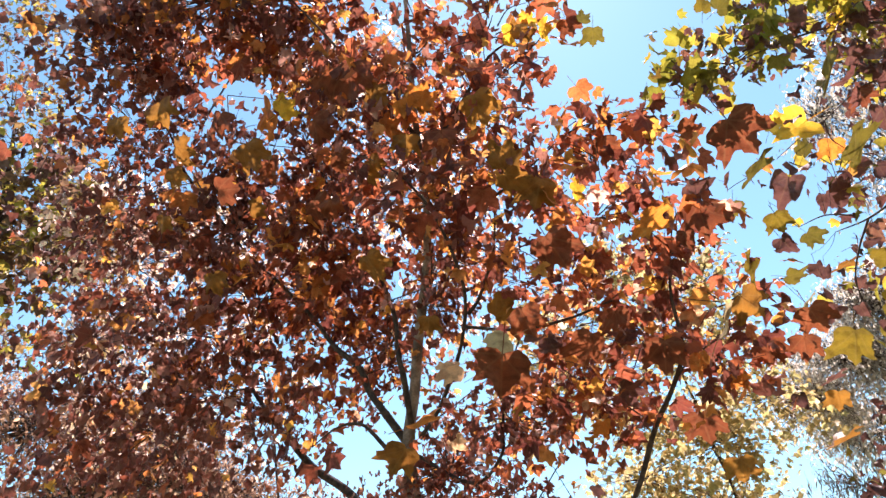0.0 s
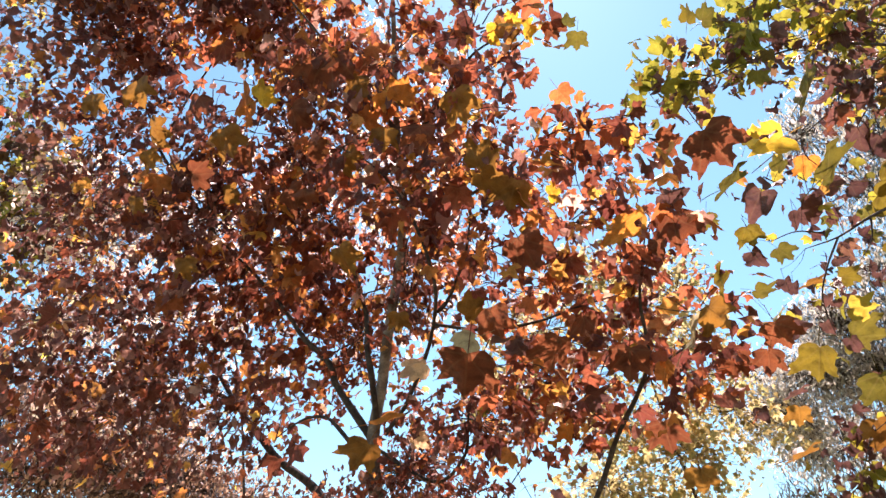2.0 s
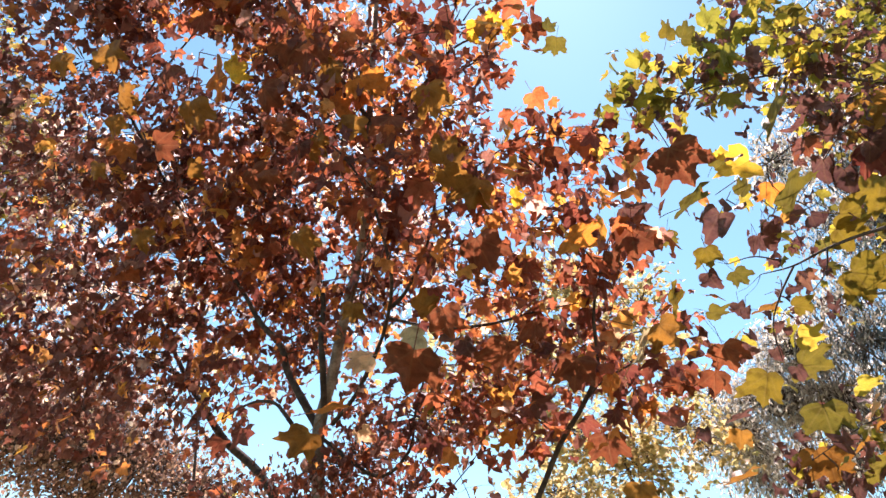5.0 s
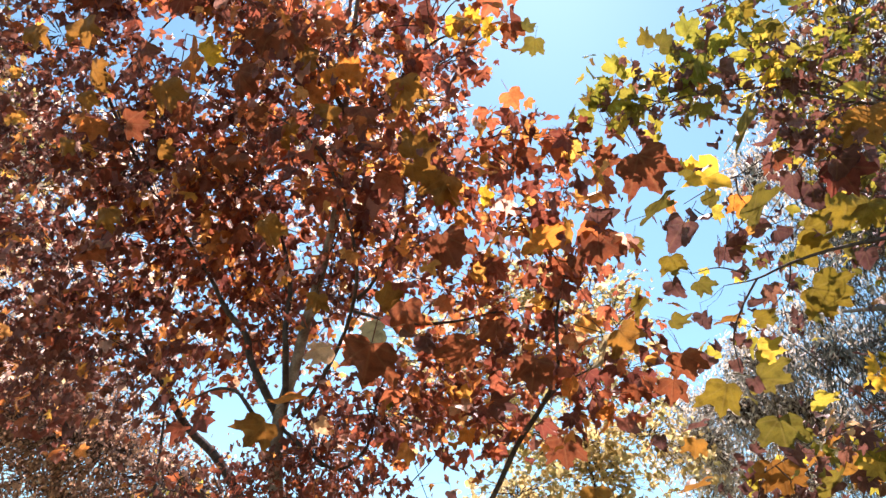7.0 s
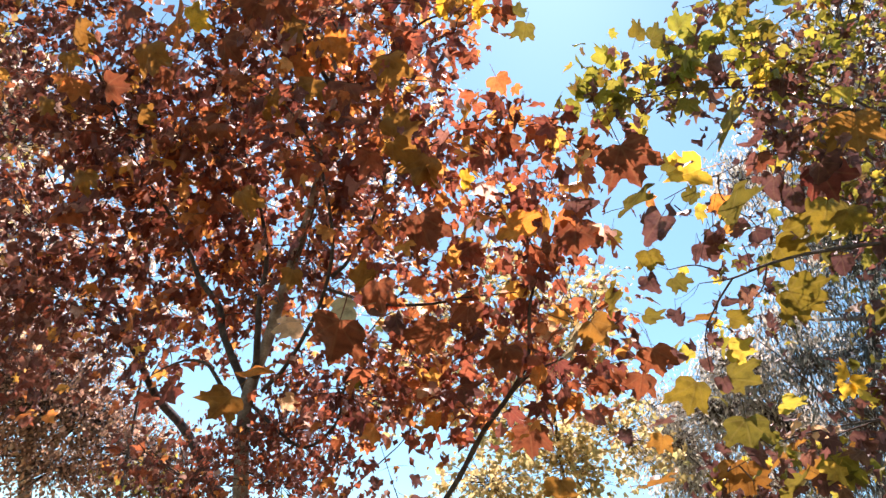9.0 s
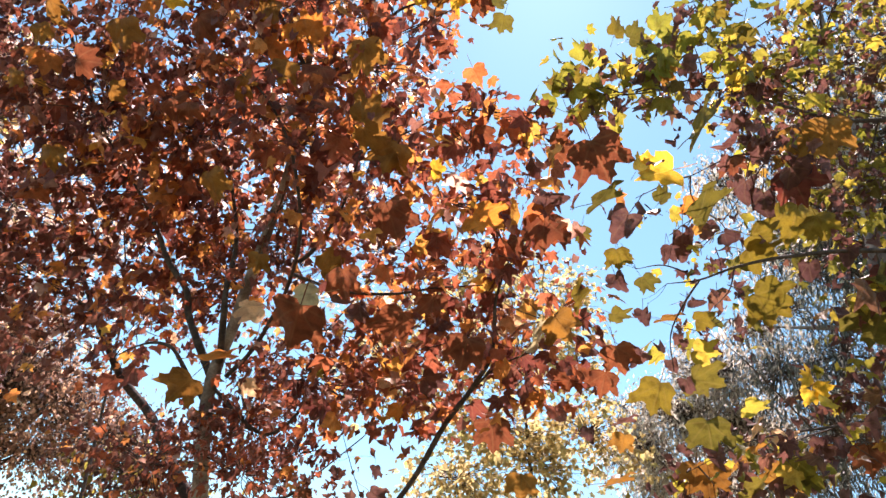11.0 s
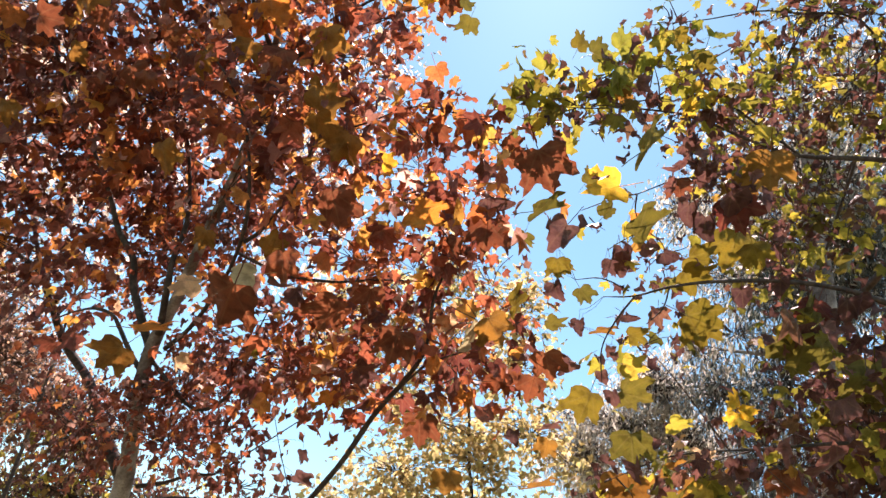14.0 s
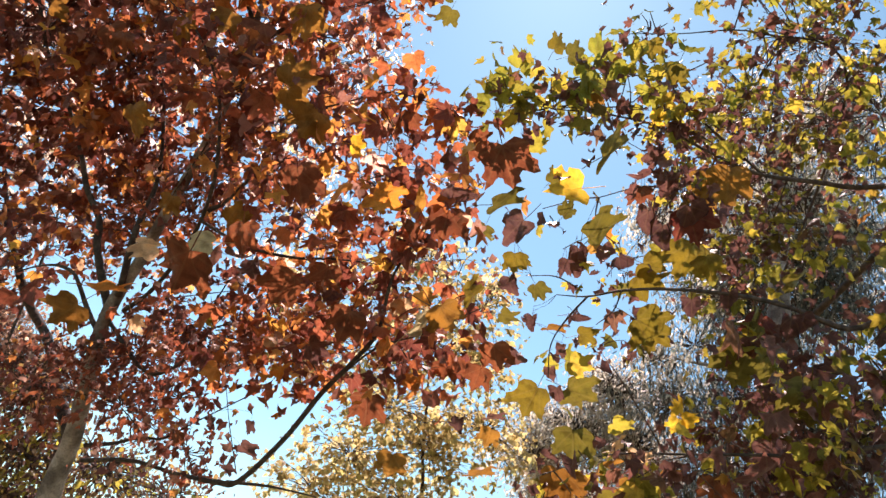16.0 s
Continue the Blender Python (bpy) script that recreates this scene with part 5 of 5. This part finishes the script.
tall_gum = Tree("gum_tree", (5.49, 5.38, 0.0), "tall pale grey gum tree with fine sunlit leaves", 20)
tagged(tall_gum.root, group="gum trees")
tall_gum.limb("trunk", [(5.49, 5.38, 0, 0.075), (5.493, 5.383, 4.142, 0.0500), (5.230, 4.842, 5.000, 0.0450), (4.968, 4.302, 5.858, 0.0360), (4.701, 3.835, 6.611, 0.0260), (4.433, 3.368, 7.364, 0.0160), (4.160, 2.974, 8.012, 0.0060)], 10, LIMB)
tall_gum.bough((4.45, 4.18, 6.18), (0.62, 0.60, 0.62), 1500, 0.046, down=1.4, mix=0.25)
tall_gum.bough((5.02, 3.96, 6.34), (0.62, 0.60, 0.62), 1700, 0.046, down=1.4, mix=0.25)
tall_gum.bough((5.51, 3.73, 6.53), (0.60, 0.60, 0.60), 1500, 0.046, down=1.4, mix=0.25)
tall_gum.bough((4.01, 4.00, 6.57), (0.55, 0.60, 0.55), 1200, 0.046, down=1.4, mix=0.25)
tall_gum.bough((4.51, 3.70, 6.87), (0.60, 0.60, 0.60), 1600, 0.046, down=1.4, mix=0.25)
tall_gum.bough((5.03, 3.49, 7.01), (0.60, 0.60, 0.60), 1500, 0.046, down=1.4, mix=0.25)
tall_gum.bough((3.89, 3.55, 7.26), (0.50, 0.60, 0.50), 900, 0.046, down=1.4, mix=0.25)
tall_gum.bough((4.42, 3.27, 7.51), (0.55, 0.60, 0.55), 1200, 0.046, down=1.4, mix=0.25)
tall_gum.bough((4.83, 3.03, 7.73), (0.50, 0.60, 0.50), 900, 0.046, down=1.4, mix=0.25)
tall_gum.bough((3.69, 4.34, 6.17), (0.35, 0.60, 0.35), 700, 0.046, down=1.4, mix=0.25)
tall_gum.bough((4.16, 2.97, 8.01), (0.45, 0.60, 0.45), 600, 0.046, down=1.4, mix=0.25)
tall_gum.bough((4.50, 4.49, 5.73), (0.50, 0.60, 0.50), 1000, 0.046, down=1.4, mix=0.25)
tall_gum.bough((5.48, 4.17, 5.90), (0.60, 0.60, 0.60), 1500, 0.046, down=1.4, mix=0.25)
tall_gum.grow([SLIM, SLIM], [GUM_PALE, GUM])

# ---- yellow tree further off ----
lemon = Tree("yellow_tree", (2.57, 5.47, 0.0), "distant tree with thin pale yellow leaves", 15)
lemon.limb("trunk", [(2.57, 5.47, 0, .06), (2.57, 5.47, 1.5, .05), (2.360, 5.269, 2.900, 0.0188), (2.178, 5.054, 3.269, 0.0151), (2.041, 4.878, 3.567, 0.0125), (1.901, 4.727, 3.873, 0.0050)], 8)
lemon.bough((1.82, 4.98, 3.50), (0.60, 0.50, 0.23), 648, 0.044, mix=0)
lemon.bough((1.66, 5.29, 3.10), (0.51, 0.50, 0.23), 586, 0.044, mix=0)
lemon.bough((2.23, 5.03, 3.28), (0.51, 0.50, 0.28), 652, 0.044, mix=0)
lemon.bough((2.55, 4.77, 3.56), (0.42, 0.50, 0.28), 513, 0.044, mix=0)
lemon.bough((1.56, 5.54, 2.77), (0.56, 0.50, 0.19), 463, 0.044, mix=0)
lemon.bough((2.25, 5.29, 2.91), (0.74, 0.50, 0.23), 772, 0.044, mix=0)
lemon.bough((2.30, 4.52, 3.99), (0.28, 0.50, 0.28), 249, 0.044, mix=0)
lemon.bough((1.37, 4.90, 3.79), (0.75, 0.50, 0.33), 402, 0.044, mix=0)
lemon.bough((1.11, 4.71, 4.16), (0.60, 0.50, 0.32), 567, 0.044, mix=0)
lemon.bough((1.53, 4.39, 4.55), (0.51, 0.50, 0.32), 479, 0.044, mix=0)
lemon.bough((1.88, 4.71, 4.05), (0.51, 0.50, 0.28), 411, 0.044, mix=0)
lemon.bough((0.80, 5.07, 3.70), (0.46, 0.50, 0.28), 374, 0.044, mix=0)
lemon.bough((2.13, 4.44, 4.39), (0.37, 0.50, 0.32), 349, 0.044, mix=0)
lemon.grow([BROAD], [LEMON])

# ---- brown trees on the far side ----
far_tree = Tree("brown_tree", (-4.24, 13.28, 0.0), "distant tree with sparse tan leaves and many bare twigs", 16)
far_tree.limb("trunk", [(-4.24, 13.28, 0, .2), (-4.24, 13.28, 1.5, .16), (-4.376, 12.977, 3.191, 0.1147), (-4.517, 12.563, 3.821, 0.1009), (-4.520, 12.228, 4.310, 0.0780), (-4.384, 11.751, 4.982, 0.0459), (-4.433, 11.315, 5.626, 0.0229)], 10, GREY_BARK)
far_tree.limb("limb", [(-4.519, 12.340, 4.147, 0.0459), (-5.122, 12.030, 4.706, 0.0321), (-5.679, 11.711, 5.272, 0.0183)], 6)
far_tree.limb("limb", [(-4.496, 12.279, 4.232, 0.0459), (-3.967, 11.879, 4.720, 0.0275), (-3.484, 11.601, 5.039, 0.0138)], 6)
far_tree.limb("limb", [(-4.635, 12.199, 4.373, 0.0229), (-5.276, 11.498, 4.869, 0.0169), (-6.154, 11.158, 5.523, 0.0058)], 5, TWIG)
far_tree.limb("limb", [(-4.544, 12.396, 4.070, 0.0229), (-5.223, 11.378, 5.035, 0.0169), (-5.799, 10.861, 5.892, 0.0058)], 5, TWIG)
far_tree.limb("limb", [(-4.596, 12.284, 4.241, 0.0229), (-4.732, 11.266, 5.110, 0.0169), (-5.263, 10.739, 5.974, 0.0058)], 5, TWIG)
far_tree.limb("limb", [(-4.525, 12.436, 4.007, 0.0229), (-4.611, 11.292, 5.050, 0.0169), (-4.771, 10.735, 5.892, 0.0058)], 5, TWIG)
far_tree.limb("limb", [(-4.518, 12.451, 3.984, 0.0229), (-4.227, 11.313, 4.952, 0.0169), (-4.056, 10.788, 5.687, 0.0058)], 5, TWIG)
far_tree.limb("limb", [(-4.687, 12.088, 4.545, 0.0229), (-3.949, 11.357, 4.836, 0.0169), (-3.519, 10.881, 5.454, 0.0058)], 5, TWIG)
far_tree.limb("limb", [(-4.703, 12.052, 4.599, 0.0229), (-5.131, 11.789, 4.419, 0.0169), (-6.061, 11.785, 4.592, 0.0058)], 5, TWIG)
far_tree.limb("limb", [(-4.455, 12.587, 3.774, 0.0229), (-3.693, 11.569, 4.482, 0.0169), (-2.935, 11.288, 4.756, 0.0058)], 5, TWIG)
far_tree.limb("limb", [(-4.628, 12.214, 4.350, 0.0229), (-4.570, 11.445, 4.820, 0.0169), (-4.725, 11.048, 5.427, 0.0058)], 5, TWIG)
far_tree.bough((-4.78, 11.67, 5.17), (1.24, 0.92, 0.86), 4236, 0.062, reach=.5, cluster=12, twig_radius=.009, mix=0)
far_tree.bough((-5.89, 11.93, 5.00), (1.15, 0.92, 1.05), 2929, 0.062, reach=.5, cluster=12, twig_radius=.009, mix=0)
far_tree.bough((-3.74, 11.94, 4.59), (1.15, 0.92, 0.77), 2931, 0.062, reach=.5, cluster=12, twig_radius=.009, mix=0)
far_tree.bough((-2.76, 12.05, 4.25), (1.15, 0.92, 0.67), 2607, 0.062, reach=.5, cluster=12, twig_radius=.009, mix=0)
far_tree.bough((-5.03, 12.46, 4.07), (0.96, 0.92, 0.77), 1602, 0.062, reach=.5, cluster=12, twig_radius=.009, mix=0)
far_tree.bough((-3.99, 12.50, 3.82), (1.34, 0.92, 0.57), 2242, 0.062, reach=.5, cluster=12, twig_radius=.009, mix=0)
far_tree.bough((-6.83, 10.80, 5.51), (1.24, 0.92, 0.86), 3397, 0.062, reach=.5, cluster=12, twig_radius=.009, mix=0)
far_tree.bough((-8.17, 10.47, 5.99), (1.15, 0.92, 1.05), 3832, 0.062, reach=.5, cluster=12, twig_radius=.009, mix=0)
far_tree.bough((-5.49, 10.62, 5.74), (1.05, 0.92, 0.67), 2235, 0.062, reach=.5, cluster=12, twig_radius=.009, mix=0)
far_tree.bough((-4.25, 11.44, 4.56), (1.34, 0.92, 0.57), 2439, 0.062, reach=.5, cluster=12, twig_radius=.009, mix=0)
far_tree.bough((-6.16, 11.46, 4.57), (1.34, 0.92, 0.57), 2439, 0.062, reach=.5, cluster=12, twig_radius=.009, mix=0)
far_tree.grow([SMALL], [TAN])

# Its very pale leaves imitate bright sky glints behind the rust crown.
tall_tree = Tree("brown_tree", (-1.73, 8.73, 0.0), "tall distant tree with autumn leaves tinted pale for sun and sky glints", 19)
tall_tree.limb("trunk", [(-1.73, 8.73, 0, .08), (-1.73, 8.73, 2, .03), (-2.059, 7.794, 4.601, 0.0123), (-2.385, 7.057, 5.701, 0.0095), (-2.576, 6.095, 7.100, 0.0068), (-2.625, 5.546, 7.890, 0.0068)], 8)
tall_tree.bough((-4.18, 6.58, 6.64), (0.95, 0.68, 0.75), 1075, 0.068, reach=.3, cluster=10, twig_radius=.005, mix=0)
tall_tree.bough((-3.92, 7.33, 5.53), (1.02, 0.68, 0.68), 1152, 0.068, reach=.3, cluster=10, twig_radius=.005, mix=0)
tall_tree.bough((-2.94, 6.68, 6.32), (0.82, 0.68, 0.68), 838, 0.068, reach=.3, cluster=10, twig_radius=.005, mix=0)
tall_tree.bough((-2.59, 7.29, 5.39), (0.82, 0.68, 0.54), 603, 0.068, reach=.3, cluster=10, twig_radius=.005, mix=0)
tall_tree.bough((-1.74, 6.66, 6.17), (0.68, 0.68, 0.61), 503, 0.068, reach=.3, cluster=10, twig_radius=.005, mix=0)
tall_tree.bough((-1.74, 6.06, 7.02), (0.48, 0.68, 0.54), 274, 0.068, reach=.3, cluster=10, twig_radius=.005, mix=0)
tall_tree.bough((-0.78, 6.17, 6.73), (0.82, 0.68, 0.75), 737, 0.068, reach=.3, cluster=10, twig_radius=.005, mix=0)
tall_tree.bough((-1.07, 5.34, 7.95), (0.89, 0.68, 0.75), 699, 0.068, reach=.3, cluster=10, twig_radius=.005, mix=0)
tall_tree.bough((0.19, 6.31, 6.39), (0.75, 0.68, 0.68), 614, 0.068, reach=.3, cluster=10, twig_radius=.005, mix=0)
tall_tree.bough((0.16, 5.60, 7.40), (0.68, 0.68, 0.75), 461, 0.068, reach=.3, cluster=10, twig_radius=.005, mix=0)
tall_tree.bough((0.04, 6.90, 5.57), (0.61, 0.68, 0.48), 264, 0.068, reach=.3, cluster=10, twig_radius=.005, mix=0)
tall_tree.bough((-2.90, 7.83, 4.68), (0.82, 0.68, 0.41), 452, 0.068, reach=.3, cluster=10, twig_radius=.005, mix=0)
tall_tree.bough((-3.90, 8.01, 4.57), (0.82, 0.68, 0.41), 503, 0.068, reach=.3, cluster=10, twig_radius=.005, mix=0)
tall_tree.bough((-1.94, 7.53, 4.96), (0.41, 0.68, 0.34), 105, 0.068, reach=.3, cluster=10, twig_radius=.005, mix=0)
tall_tree.grow([SMALL], [GLINT_CREAM])

back_tree = Tree("olive_tree", (-1.20, 12.93, 0.0), "distant tree with dull olive and tan leaves", 18)
back_tree.limb("trunk", [(-1.20, 12.93, 0, .16), (-1.363, 12.544, 2.367, 0.0768), (-1.447, 12.125, 2.997, 0.0512), (-1.530, 11.707, 3.627, 0.0205)], 8)
back_tree.bough((-1.92, 12.22, 3.01), (0.98, 0.77, 0.71), 1452, 0.082, reach=.45, cluster=12, twig_radius=.012, mix=0)
back_tree.bough((-0.70, 11.85, 3.15), (0.98, 0.77, 0.53), 1089, 0.082, reach=.45, cluster=12, twig_radius=.012, mix=0)
back_tree.bough((-2.77, 12.72, 2.57), (0.89, 0.77, 0.98), 1815, 0.082, reach=.45, cluster=12, twig_radius=.012, mix=0)
back_tree.bough((0.43, 11.63, 3.11), (0.98, 0.77, 0.36), 726, 0.082, reach=.45, cluster=12, twig_radius=.012, mix=0)
back_tree.bough((-1.36, 12.54, 2.37), (1.34, 0.77, 0.53), 1485, 0.082, reach=.45, cluster=12, twig_radius=.012, mix=0)
back_tree.bough((-2.16, 11.76, 3.75), (0.80, 0.77, 0.53), 891, 0.082, reach=.45, cluster=12, twig_radius=.012, mix=0)
back_tree.grow([SMALL], [OLIVE])

left_tree = Tree("olive_tree", (-6.52, 9.46, 0.0), "distant tree with purple-brown and yellow-green leaves", 17)
left_tree.limb("trunk", [(-6.52, 9.46, 0, .16), (-6.520, 9.011, 4.545, 0.0900), (-6.364, 8.105, 5.821, 0.0720), (-6.051, 7.198, 7.095, 0.0480), (-5.817, 6.292, 8.371, 0.0180)], 8)
left_tree.bough((-5.74, 6.74, 7.73), (0.86, 0.72, 0.78), 477, 0.135, reach=.35, cluster=10, mix=0)
left_tree.bough((-5.58, 7.42, 6.77), (1.17, 0.72, 0.70), 613, 0.135, reach=.35, cluster=10, mix=0)
left_tree.bough((-6.68, 7.20, 7.10), (0.94, 0.72, 1.17), 475, 0.135, reach=.35, cluster=10, mix=0)
left_tree.bough((-4.64, 7.19, 7.09), (0.94, 0.72, 0.70), 410, 0.135, reach=.35, cluster=10, mix=0)
left_tree.bough((-5.58, 6.11, 8.62), (0.47, 0.72, 0.39), 260, 0.07, reach=.35, cluster=10, mix=0)
left_tree.bough((-5.74, 5.57, 9.39), (0.63, 0.72, 0.31), 420, 0.062, reach=.35, cluster=10, mix=0)
left_tree.bough((-5.58, 8.10, 5.82), (1.17, 0.72, 0.47), 237, 0.135, reach=.35, cluster=10, mix=0)
left_tree.grow([BROAD], [OLIVE])
